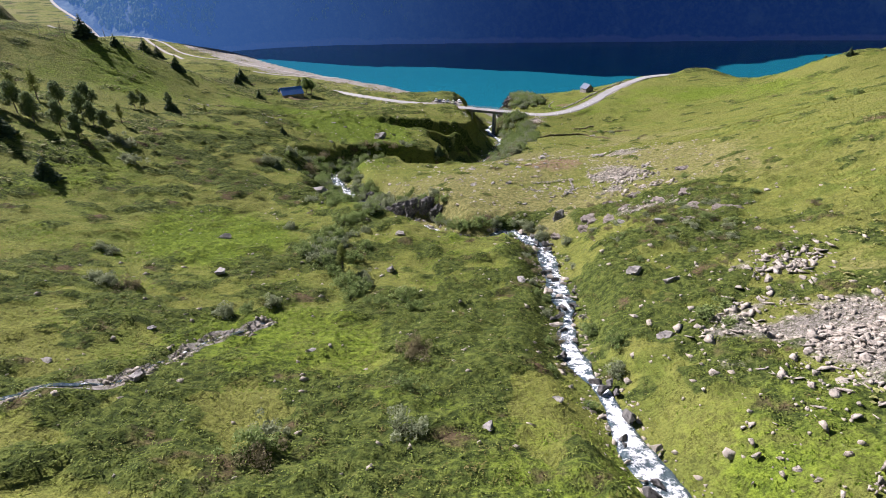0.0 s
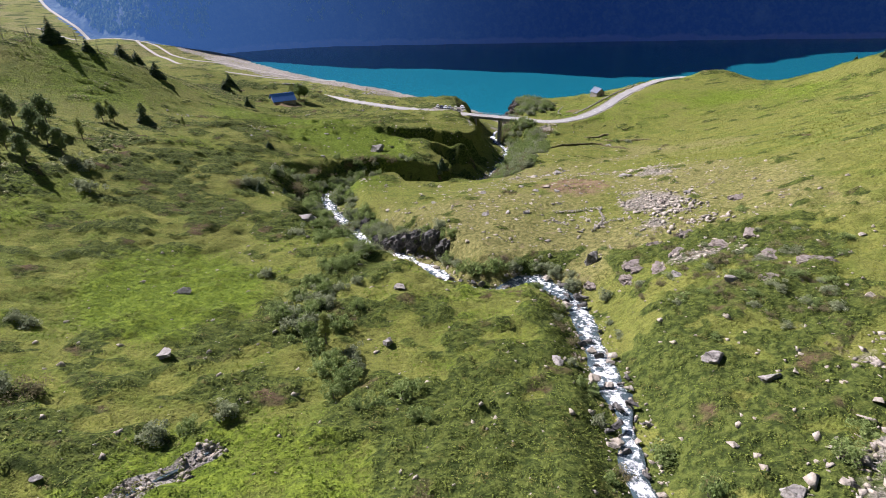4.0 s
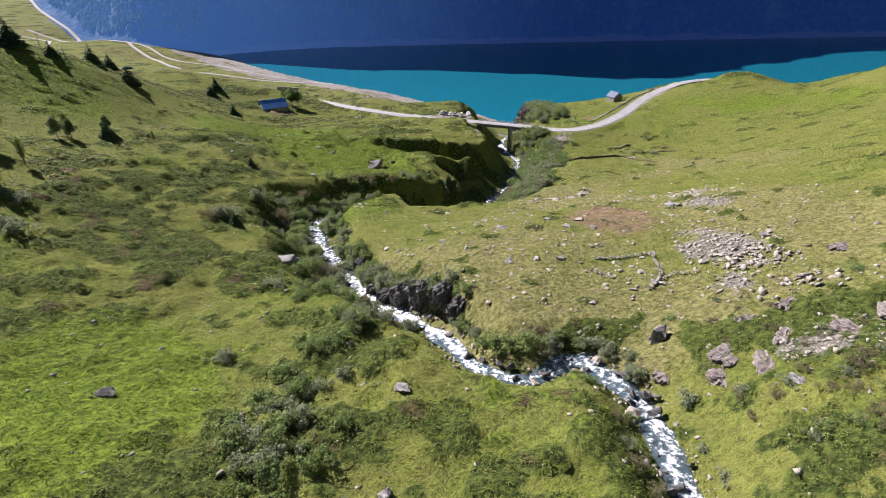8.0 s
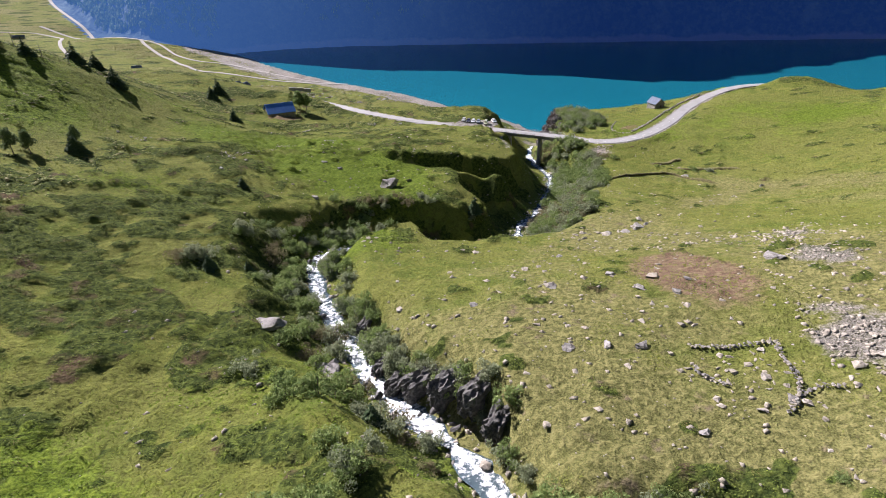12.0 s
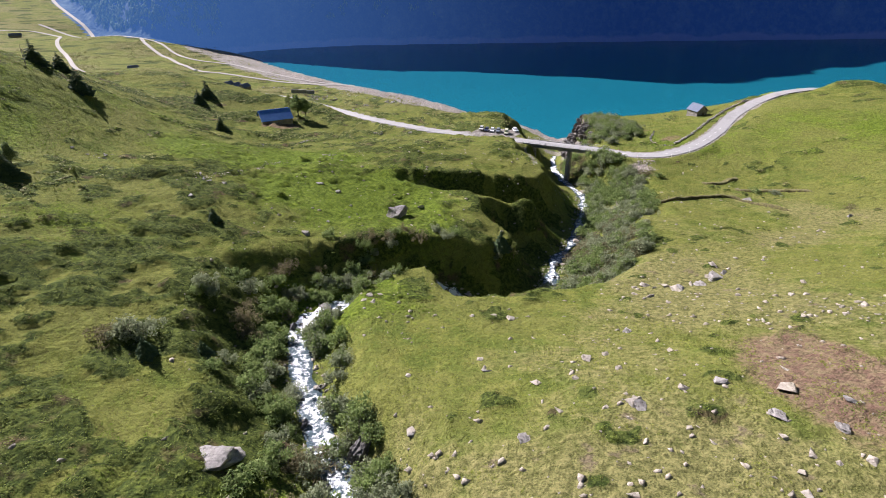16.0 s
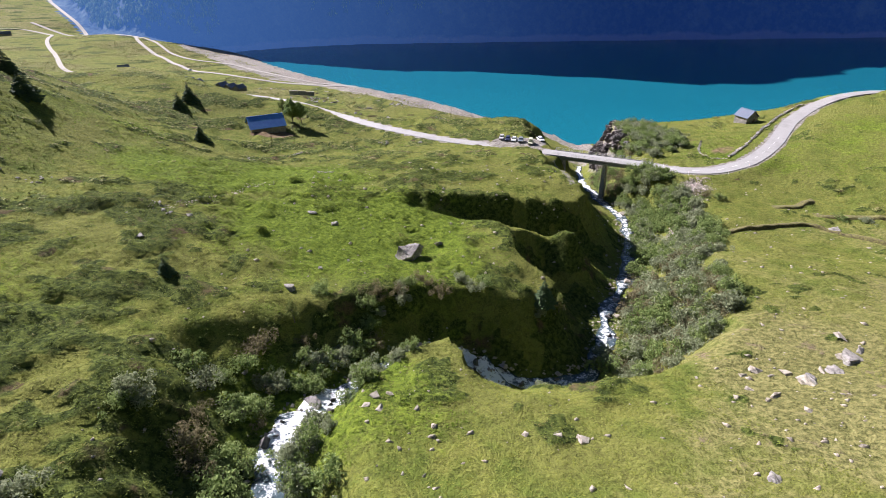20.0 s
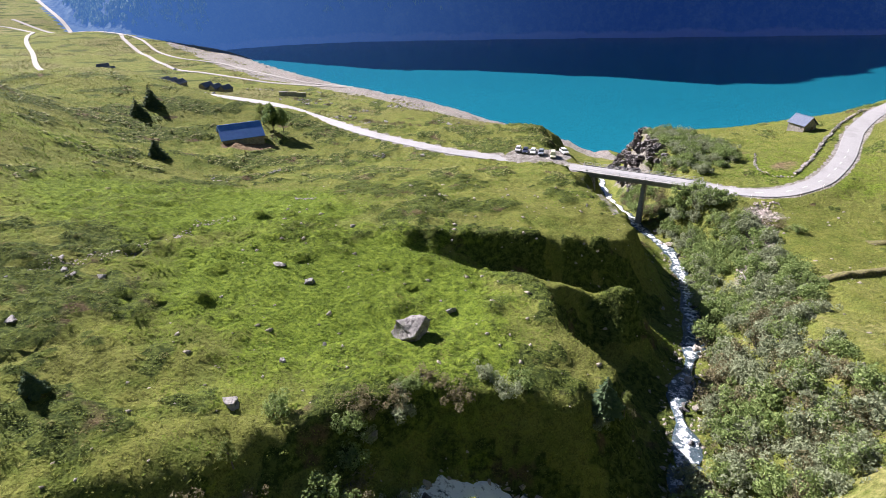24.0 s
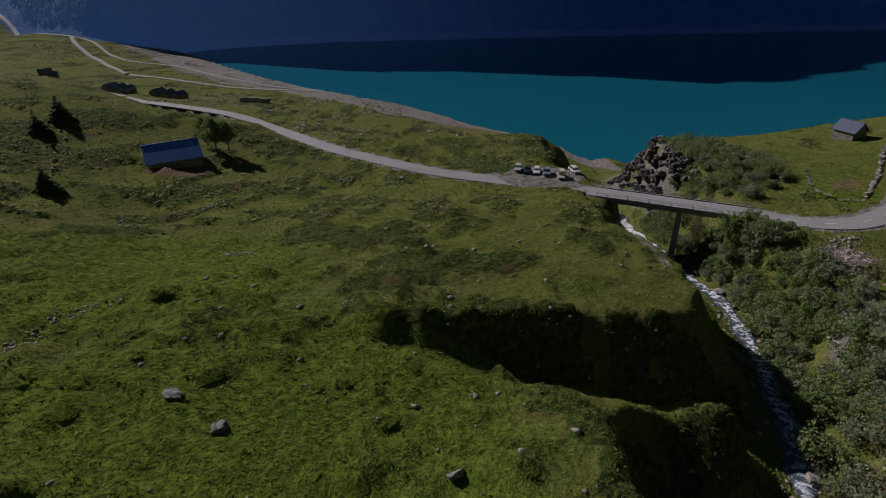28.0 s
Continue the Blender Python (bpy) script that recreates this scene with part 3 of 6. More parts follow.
    lush = np.maximum(lush, spot(-45, 250, 34, 24) * 0.7)
    lush = np.maximum(lush, spot(30, 32, 12, 14) * 0.35)
    lush = np.maximum(lush, spot(-33, 200, 20, 16) * 0.8)
    lush = np.maximum(lush, spot(125, 318, 70, 50) * 0.5)
    lush = np.maximum(lush, spot(-20, 58, 16, 14) * 0.6)
    lush = np.maximum(lush, spot(-140, 255, 40, 30, 30) * 0.6)
    lush = np.maximum(lush, np.where(right, 0.0, 0.26) * (1 - ramp(y, 330, 400)))
    lush = np.maximum(lush, spot(37, 40, 14, 30) * 0.2)
    z["lush"] = np.clip(lush + n1 * 0.45, 0, 1) * (lush > 0.02)
    z["earth"] = np.clip(spot(34, 168, 9, 15, 0) * 1.0 + spot(-92.5, 351.5, 8, 4.5, 25, 0.4) * 1.2 + spot(73, 342, 7, 3.5, 40, 0.5) * 0.6 + spot(66, 357, 4, 2.5) * 0.6, 0, 1)
    stone = np.maximum(spot(46, 46, 14, 10, 150), spot(50, 72, 7, 5))
    stone = np.maximum(stone, np.maximum(spot(47, 137, 6, 13, 20), spot(41, 127, 4, 5)) * 0.95)
    stone = np.maximum(stone, np.maximum(spot(62, 190, 10, 5, 10), spot(56, 166, 6, 9)) * 0.6)
    stone = np.maximum(stone, spot(34, 27, 8, 6) * 0.8)
    stone = np.maximum(stone, np.maximum(spot(40, 104, 4, 3), np.maximum(spot(47, 105, 5, 4), spot(55, 94, 5, 3))) * 0.6)
    stone = np.maximum(stone, np.maximum(spot(56, 432, 26, 22), spot(44.5, 398, 7, 42, -6, 0.4)))
    stone = np.maximum(stone, np.maximum(spot(53.5, 310, 5, 6), spot(46.5, 297, 3.5, 12, -28)) * 1.2)
    ragged = 0.8 * fbm(x + 70, y, 7, 4, 0.65)
    z["stone"] = np.clip(stone * 0.75 + ragged * (stone > 0.02) * np.minimum(1, stone * 3), 0, 1)
    d, side, _ = along(SHORE, x, y)
    d = d * side
    m, ms, _ = along(FOOT, x, y)
    wide = 13 + 22 * ramp(-x, -5, 90) + 16 * ramp(-x, 150, 220) + 14 * fbm(x, y, 40, 3)
    beach = (1 - ramp(d, wide, wide + 9)) * (d > -60) * (x < 60) * (m * ms > 0)
    wd, _, _ = along(ROAD_WEST, x, y)
    we, _, _ = along(ROAD_EAST, x, y)
    verge = 1 - ramp(np.minimum(wd, we), 3.2, 4.6)
    park = 1 - ramp(np.hypot((x - 2) / 1.5, y - 354.5), 5.5, 8.5)
    worn = (1 - ramp(along([(13, 338), (12, 316), (12, 303), (12.5, 296)], x, y)[0], 0.7, 2.2)) * 0.72
    worn = np.maximum(worn, (1 - ramp(along([(58, 60), (58.4, 71), (59.7, 80.6), (60, 90), (64, 100), (65, 108)], x, y)[0], 0.2, 0.9)) * 0.5)
    for line in TRAILS:
        worn = np.maximum(worn, (1 - ramp(along(line, x, y)[0] + 0.6 * fbm(x, y, 3, 2), 0.1, 0.8)) * 0.5)
    verge = np.maximum(verge, worn)
    ragged_brook = along(BROOK, x, y)[0] + 1.6 * fbm(x, y, 2.5, 3)
    verge = np.maximum(verge, 1 - ramp(ragged_brook, 0.5, 1.5))
    z["gravel"] = np.clip(np.maximum(np.maximum(beach, verge * 0.8), park), 0, 1)
    z["wood"] = np.clip(ramp(-m * ms, -26, -12), 0, 1)
    return z


def make_ground():
    xs = spaced(-4200, -96, 88, 4200, 1.05)
    ys = spaced(-900, 18, 312, 4600, 0.95, 1.05)
    gx, gy = np.meshgrid(xs, ys)
    h = ground_z(gx, gy)
    ny, nx = gx.shape
    verts = np.stack([gx, gy, h], -1).reshape(-1, 3)
    idx = np.arange(nx * ny).reshape(ny, nx)
    faces = np.stack([idx[:-1, :-1], idx[:-1, 1:], idx[1:, 1:], idx[1:, :-1]], -1).reshape(-1, 4)
    zone = zones(gx.ravel(), gy.ravel(), h.ravel())
    # shrub mats stand above the grass round them
    lift = 0.5 * zone["heath"].reshape(h.shape) * ramp(-np.hypot(gx, gy - 190), -330, -260) * (1 + 1.5 * fbm(gx, gy, 1.9, 2))
    for line in (REACH_UPPER, REACH_GORGE, REACH_LOWER, ROAD_WEST, ROAD_EAST):
        lift = lift * ramp(along(line, gx, gy)[0], 3, 6)
    h = h + lift
    verts = np.stack([gx, gy, h], -1).reshape(-1, 3)
    GRID.update(xs=xs, ys=ys, h=h)
    woods = zone.pop("wood")
    far = woods[faces].mean(1) > 0.5

    def sheet(name, faces, material):
        used, loops = np.unique(faces, return_inverse=True)
        m = bpy.data.meshes.new(name)
        m.vertices.add(len(used))
        m.vertices.foreach_set("co", verts[used].ravel())
        m.loops.add(faces.size)
        m.loops.foreach_set("vertex_index", loops.ravel().astype(np.int32))
        m.polygons.add(len(faces))
        m.polygons.foreach_set("loop_start", np.arange(0, faces.size, 4))
        m.materials.append(material)
        m.update()
        m.shade_smooth()
        return m, used

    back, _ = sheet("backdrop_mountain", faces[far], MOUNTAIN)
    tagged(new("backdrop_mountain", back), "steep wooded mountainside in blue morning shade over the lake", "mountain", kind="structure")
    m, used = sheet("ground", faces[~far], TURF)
    for name, value in zone.items():
        m.attributes.new(name, "FLOAT", "POINT").data.foreach_set("value", value[used].astype(np.float32))
    return tagged(new("ground", m), "steep alpine pasture of grass, heath and scree above a lake", "ground", kind="structure")


ground = make_ground()

lake_line = [(-420, 1000), (1400, 1060), (1400, 330), (300, 360), (120, 400), (40, 440), (-95, 530), (-350, 790)]
lake = tagged(new("water_lake", mesh("water_lake", [(x, y, LAKE) for x, y in lake_line], [tuple(range(len(lake_line)))[::-1]], WATER)),
    "turquoise mountain reservoir with fine ripples", "lake", kind="structure")


def make_stream(name, nodes, half, label, froth=0.11):
    line = smooth_line([(x, y, z) for x, y, z, *_ in nodes], 0.5)
    t = np.gradient(line, axis=0)
    run = np.hypot(t[:, 0], t[:, 1]) + 1e-9
    steep = np.clip(-t[:, 2] / run, 0, 1)
    steep = np.convolve(np.pad(steep, 6, mode="edge"), np.ones(13) / 13, "valid")
    k, verts, foam = 13, [], []
    for i, p in enumerate(line):
        dx, dy = t[i, 0] / run[i], t[i, 1] / run[i]
        w = half * max(0.45, 1 + 1.1 * float(fbm(p[0], p[1], 7, 2)))
        bend = 1.3 * float(fbm(p[0] + 90, p[1], 9, 2))
        for j in range(k):
            s = (j / (k - 1) * 2 - 1) * w + bend
            x, y = p[0] + dy * s, p[1] - dx * s
            verts.append((x, y, p[2] + 0.3 * float(fbm(x, y, 1.3, 2)) - 0.5 * max(0, abs(j / (k - 1) * 2 - 1) - 0.75)))
            foam.append(froth + 1.1 * steep[i] - 0.35 * abs(j / (k - 1) * 2 - 1) ** 3)
    faces = [(i * k + j, i * k + j + 1, i * k + k + j + 1, i * k + k + j) for i in range(len(line) - 1) for j in range(k - 1)]
    m = mesh(name, verts, faces, FOAM, True)
    m.attributes.new("foam", "FLOAT", "POINT").data.foreach_set("value", np.array(foam, np.float32))
    return tagged(new(name, m), label, "stream", kind="structure")


make_stream("water_stream", REACH_UPPER, 1.5, "white mountain torrent running down between grassy banks", 0.03)
make_stream("water_gorge", REACH_GORGE, 2.1, "white torrent falling through a narrow gorge")
make_stream("water_arm", BRANCH, 1.5, "side arm of the torrent spreading over dark rock")
make_stream("water_brook", [(x, y, land(x, y) + 0.04) for x, y, _ in smooth_line([(x, y, 0) for x, y in BROOK], 1.2)], 0.3, "thin brook trickling between stones", -0.25)
make_stream("water_outlet", REACH_LOWER[:10], 1.7, "torrent with white rapids running under a bridge")

# ---- road and bridge ----
ROAD_SHAPE = [(-1, -0.14), (-0.97, 0.0), (0, 0.04), (0.97, 0.0), (1, -0.14)]
for name, nodes in (("road_west", ROAD_WEST), ("road_east", ROAD_EAST)):
    m, _ = ribbon(name, nodes, 2.7, 1.5, ROAD_SHAPE, ASPHALT)
    tagged(new(name, m), "narrow pale asphalt mountain road", "road", kind="structure")

BRIDGE_A, BRIDGE_B = Vector((13.5, 344.3, 48.5)), Vector((45, 328.9, 49.33))


def make_bridge():
    d = BRIDGE_B - BRIDGE_A
    long, turn = d.length, math.degrees(math.atan2(d.y, d.x))
    ob = thing("bridge", BRIDGE_A, "grey concrete road bridge on one pier over a ravine", "bridge", turn=turn)
    tilt = pose(0, 0, 0, 0, -math.degrees(math.asin(d.z / long)), 0)
    parts = [part("deck", boxed(0, long, -3.3, 3.3, -0.5, -0.06, bevel=0.06), CONCRETE, ob),
        part("carriageway", boxed(-0.5, long + 0.5, -2.6, 2.6, -0.055, 0.03), ASPHALT, ob, "worn pale asphalt")]
    for y in (-2.2, 2.2):
        parts.append(part("girder", boxed(0.3, long - 0.3, y - 0.35, y + 0.35, -1.5, -0.5, bevel=0.04), CONCRETE, ob))
    for y in (-3.1, 3.1):
        parts.append(part("kerb", boxed(0, long, y - 0.18, y + 0.18, -0.06, 0.16, bevel=0.03), CONCRETE, ob))
        n = 15
        for i in range(n):
            x = 0.5 + (long - 1) * i / (n - 1)
            parts.append(part("rail_post", boxed(x - 0.05, x + 0.05, y - 0.05, y + 0.05, 0.16, 1.05), STEEL, ob))
        for z in (0.55, 1.0):
            bm = bmesh.new()
            tube(bm, [(0.2, y, z), (long - 0.2, y, z)], [0.045, 0.045])
            parts.append(part("rail", bm, STEEL, ob))
    for p in parts:
        p.matrix_basis = tilt
    x = long * 0.56
    top = -1.5 + d.z * 0.56
    foot = land(BRIDGE_A.x + d.x * 0.56, BRIDGE_A.y + d.y * 0.56) - BRIDGE_A.z - 0.6
    bm = bmesh.new()
    vs = box(bm, x - 0.55, x + 0.55, -1.5, 1.5, foot, top)
    for v in vs:
        if v.co.z < top - 1:
            v.co.x = x + (v.co.x - x) * 1.35
            v.co.y *= 1.2
    part("pier", bm, CONCRETE, ob)
    part("pier_head", boxed(x - 0.7, x + 0.7, -2.8, 2.8, top - 0.01, top + 0.55, bevel=0.06), CONCRETE, ob)
    for x0, x1 in ((-1.2, 1.0), (long - 1.0, long + 1.2)):
        part("abutment", boxed(x0, x1, -3.2, 3.2, -5.0, -0.56, bevel=0.05), CONCRETE, ob)
    return ob


make_bridge()


# ---- houses ----
def gable_house(name, where, turn, long, wide, wall, rise, roof, walls, label, eave=0.45, down=1.5):
    """A plain house with its ridge along x."""
    ob = thing(name, where, label, name.split("_")[-1], turn=turn)
    l, w = long / 2, wide / 2
    for y, s in ((-w, 1), (w, -1)):
        part("side_wall", boxed(-l, l, min(y, y + 0.4 * s), max(y, y + 0.4 * s), -down, wall), walls, ob)
    for x, s in ((-l, 1), (l, -1)):
        bm = bmesh.new()
        a = [bm.verts.new((x, yy, zz)) for yy, zz in ((-w + 0.4, -down), (w - 0.4, -down), (w - 0.4, wall), (0, wall + rise - 0.15), (-w + 0.4, wall))]
        b = [bm.verts.new((x + 0.4 * s, v.co.y, v.co.z)) for v in a]
        bm.faces.new(a[::-1] if s > 0 else a)
        bm.faces.new(b if s > 0 else b[::-1])
        for i in range(5):
            bm.faces.new((a[i], a[(i + 1) % 5], b[(i + 1) % 5], b[i]))
        bmesh.ops.recalc_face_normals(bm, faces=bm.faces)
        part("gable_wall", bm, walls, ob)
    for s in (-1, 1):
        bm = bmesh.new()
        slope = rise / w
        ye, ze = s * (w + eave), wall - eave * slope
        pts = [(-l - eave, 0, wall + rise), (l + eave, 0, wall + rise), (l + eave, ye, ze), (-l - eave, ye, ze)]
        a = [bm.verts.new(p) for p in pts]
        b = [bm.verts.new((x, y, z + 0.14)) for x, y, z in pts]
        bm.faces.new(b)
        bm.faces.new(a[::-1])
        for i in range(4):
            bm.faces.new((a[i], a[(i + 1) % 4], b[(i + 1) % 4], b[i]))
        bmesh.ops.recalc_face_normals(bm, faces=bm.faces)
        part("roof_slope", bm, roof, ob)
    part("ridge_cap", boxed(-l - eave, l + eave, -0.14, 0.14, wall + rise + 0.08, wall + rise + 0.2, bevel=0.04), roof, ob)
    return ob


hut = gable_house("stone_hut", (96.5, 379, land(96.5, 379)), -66, 6.2, 5.8, 2.7, 2.4, SLATE, MASONRY, "small grey stone hut with a slate roof on a grassy spur")
part("door", boxed(3.8, 3.86, -0.6, 0.6, 0.0, 2.0), PLANK, hut, "weathered plank door")
barn = gable_house("stone_barn", (-97, 357.5, land(-97, 357.5)), 30, 13.0, 10.5, 1.5, 3.3, SHEET, MASONRY, "long stone barn with a blue sheet metal roof")

# ---- vehicles ----
def paint(name, tone):
    n = Nodes(name, 0.3, 0.5)
    n.b.inputs["Coat Weight"].default_value = 0.6
    return n.done(n.mix(n.noise(0.5, 3), tone, tuple(c * 0.85 for c in tone)))


GLASS = plain("dark_window_glass", (0.01, 0.012, 0.014), (0.02, 0.024, 0.028), 0.4, 0.08, 0.0, spec=0.6)
TYRE = plain("tyre_rubber", (0.01, 0.01, 0.01), (0.025, 0.025, 0.025), 0.2, 0.9, 0.0)
LAMP = plain("headlight_glass", (0.6, 0.6, 0.6), (0.75, 0.75, 0.75), 0.2, 0.15, 0.0)


def car(where, turn, tone, label, high=0.0):
    ob = thing("parked_car", where, label, "car", "cars in the lay-by", turn)
    body = paint("car_paint", tone)
    bm = bmesh.new()
    outline = [(-2.05, 0.35), (-2.1, 0.75), (-1.95, 0.95), (-1.7, 1.0), (0.95, 1.0), (1.75, 0.86), (2.05, 0.7), (2.1, 0.4), (2.0, 0.28), (-1.95, 0.28)]
    ring = []
    for y in (-0.88, -0.8, 0.8, 0.88):
        k = 0.96 if abs(y) > 0.85 else 1.0
        ring.append([bm.verts.new((x * k, y, 0.62 + (z - 0.62) * k)) for x, z in outline])
    n = len(outline)
    for a, b in zip(ring[:-1], ring[1:]):
        for i in range(n):
            bm.faces.new((a[i], b[i], b[(i + 1) % n], a[(i + 1) % n]))
    bm.faces.new(ring[0])
    bm.faces.new(ring[-1][::-1])
    bmesh.ops.recalc_face_normals(bm, faces=bm.faces)
    part("body", bm, body, ob)
    bm = bmesh.new()
    vs = box(bm, -1.75, 0.95, -0.8, 0.8, 0.98, 1.5 + high)
    for v in vs:
        if v.co.z > 1.3:
            v.co.y *= 0.8
            v.co.x = v.co.x * (0.72 if high < 0.1 else 0.9) - 0.1
    part("cabin", bm, body, ob)
    bm = bmesh.new()
    vs = box(bm, -1.68, 0.93, -0.815, 0.815, 1.02, 1.42 + high * 0.8)
    for v in vs:
        if v.co.z > 1.3:
            v.co.y *= 0.84
            v.co.x = v.co.x * (0.78 if high < 0.1 else 0.92) - 0.1
    part("windows", bm, GLASS, ob, "dark tinted glass")
    for x in (-1.3, 1.3):
        for y in (-0.78, 0.78):
            bm = bmesh.new()
            bmesh.ops.create_cone(bm, cap_ends=True, segments=16, radius1=0.33, radius2=0.33, depth=0.22, matrix=pose(x, y, 0.33, 90, 0, 0))
            part("wheel", bm, TYRE, ob)
    for y in (-0.62, 0.62):
        part("headlight", boxed(1.98, 2.11, y - 0.18, y + 0.18, 0.62, 0.76, bevel=0.02), LAMP, ob)
    part("bumper", boxed(2.0, 2.16, -0.75, 0.75, 0.34, 0.5, bevel=0.04), TYRE, ob)
    return ob


for x, y, turn, tone, label, high in ((-4.5, 358.6, -100, (0.55, 0.55, 0.55), "white hatchback parked on a gravel lay-by", 0), (-2.2, 357.4, -100, (0.03, 0.04, 0.09), "dark blue car parked on a gravel lay-by", 0),
        (0.2, 356.6, -100, (0.72, 0.73, 0.74), "white car parked on a gravel lay-by", 0), (2.7, 355.4, -100, (0.22, 0.25, 0.29), "silver car parked on a gravel lay-by", 0),
        (6.2, 353.0, -98, (0.62, 0.62, 0.45), "pale yellow van parked on a gravel lay-by", 0.45), (10.4, 357.2, -75, (0.78, 0.78, 0.77), "white hatchback parked alone on gravel", 0)):
    car((x, y, land(x, y) + 0.02), turn, tone, label, high)


# ---- rocks ----
def rock_mesh(name, seed, material, points=16, squash=0.7, worn=0.07, rugged=0):
    """An angular block: the hull of a few points, with worn edges and a little grit."""
    rnd = random.Random(seed)
    bm = bmesh.new()
    for _ in range(points):
        p = Vector((rnd.gauss(0, 1), rnd.gauss(0, 1), rnd.gauss(0, 1)))
        p = p.normalized().lerp(p / max(abs(p.x), abs(p.y), abs(p.z)), 0.5) * rnd.uniform(0.8, 1.05)
        bm.verts.new((p.x, p.y, p.z * squash))
    hull = bmesh.ops.convex_hull(bm, input=bm.verts)
    bmesh.ops.delete(bm, geom=list({g for g in hull["geom_interior"] + hull["geom_unused"] if isinstance(g, bmesh.types.BMVert)}), context="VERTS")
    bmesh.ops.dissolve_limit(bm, angle_limit=0.25, verts=bm.verts, edges=bm.edges)
    bmesh.ops.bevel(bm, geom=list(bm.edges), offset=worn, segments=1, affect="EDGES")
    bmesh.ops.triangulate(bm, faces=bm.faces)
    if rugged:
        bmesh.ops.subdivide_edges(bm, edges=list(bm.edges), cuts=rugged, use_grid_fill=True)
        for v in bm.verts:
            q = v.co * 2.1 + Vector((seed, 0, 0))
            v.co *= 1 + 0.22 * noise.noise(q) + 0.12 * noise.noise(q * 2.7) - 0.16 * max(0, noise.noise(Vector((q.x * 0.4, q.y * 0.4, q.z * 3.5))))
    m = bpy.data.meshes.new(name)
    bm.to_mesh(m)
    bm.free()
    m.materials.append(material)
    return m


ROCKS = [rock_mesh("boulder", 10 + k, ROCK, 13, (0.75, 0.6, 0.85, 0.5, 0.7, 0.45)[k], 0.04, 2) for k in range(6)]


def boulder(x, y, size, k=0, tall=1.0, turn=0.0, label="angular grey boulder half sunk in the turf", group=""):
    ob = new("boulder", ROCKS[k % 6 if tall < 0.95 else (0, 2)[k % 2]])
    ob.matrix_basis = pose(x, y, land(x, y) + size * 0.18 * tall, 0, 0, turn) @ Matrix.Diagonal((size, size * 0.8, size * tall, 1))
    return tagged(ob, label, "boulder", group)


# ---- plants ----
def leafy(name, seed, count, size, material, spread=(1, 1, 1), leaf=0.16, stems=5):
    """A bush of leaf clumps on bent stems, about a metre wide before scaling."""
    rnd = np.random.RandomState(seed)
    blobs = rnd.normal(0, 0.36, (16, 3)) * np.array(spread)
    blobs[:, 2] = np.abs(blobs[:, 2]) * 0.9 + 0.35 * spread[2]
    rad = rnd.uniform(0.18, 0.34, 16)
    which = rnd.randint(0, 16, count)
    d = rnd.normal(0, 1, (count, 3))
    d /= np.linalg.norm(d, axis=1)[:, None]
    c = blobs[which] + d * (rad[which] * rnd.uniform(0.55, 1.05, count) ** 0.5)[:, None]
    c[:, 2] = np.maximum(c[:, 2], 0.02)
    a = rnd.normal(0, 1, (count, 3))
    a /= np.linalg.norm(a, axis=1)[:, None]
    b = np.cross(a, d + 0.3 * rnd.normal(0, 1, (count, 3)))
    b /= np.linalg.norm(b, axis=1)[:, None] + 1e-9
    s = leaf * rnd.uniform(0.6, 1.3, count)[:, None]
    v = np.stack([c - a * s, c + b * s * 0.8, c + a * s * 0.8 - b * s * 0.2], 1).reshape(-1, 3)
    f = np.arange(count * 3).reshape(-1, 3)
    return mesh(name, v * size, f, material)


def bush_kind(name, seed, material, count, spread, leaf):
    crown = leafy("foliage", seed, count, 1.0, material, spread, leaf)
    bm = bmesh.new()
    rnd = random.Random(seed)
    for _ in range(6):
        x, y = rnd.uniform(-0.35, 0.35), rnd.uniform(-0.35, 0.35)
        tube(bm, [(x * 0.2, y * 0.2, -0.15), (x * 0.7, y * 0.7, 0.3 * spread[2]), (x * 1.2, y * 1.2, 0.75 * spread[2])], [0.035, 0.025, 0.01], 4)
    stems = bpy.data.meshes.new("stems")
    bm.to_mesh(stems)
    bm.free()
    stems.materials.append(BARK)
    return name, crown, stems


BUSHES = {
    "alder": [bush_kind(("alder_bush", "leafy_bush", "alder_bush")[k], 100 + k, ALDER, 1150, (1, 1, 0.9), 0.078) for k in range(3)],
    "willow": [bush_kind("willow_bush", 200 + k, WILLOW, 1150, (1.05, 1.05, 0.75), 0.076) for k in range(3)],
    "heath": [bush_kind("heath_bush", 300 + k, HEATHER, 1000, (1.2, 1.2, 0.5), 0.07) for k in range(2)],
    "birch": [bush_kind("young_birch", 400 + k, BIRCH, 1200, (0.7, 0.7, 1.7), 0.08) for k in range(2)],
}
BUSH_LABEL = {"alder": ("dense green leafy bush on a slope", "bush"), "willow": ("grey-green willow bush with pale leaves", "bush"),
    "heath": ("low brown heath bush with bare twigs", "bush"), "birch": ("slender young birch with thin foliage", "tree")}


def bush(kind, x, y, size, turn=0.0, high=1.0, group="", sink=0.1):
    k = int(abs(x * 7 + y * 3)) % len(BUSHES[kind])
    name, crown, stems = BUSHES[kind][k]
    ob = thing(name, (x, y, land(x, y) - sink * size), *BUSH_LABEL[kind], group, turn)
    ob.scale = (size, size, size * high)
    for n, m in (("foliage", crown), ("branch", stems)):
        p = new(n, m)
        p.parent = ob
    return ob


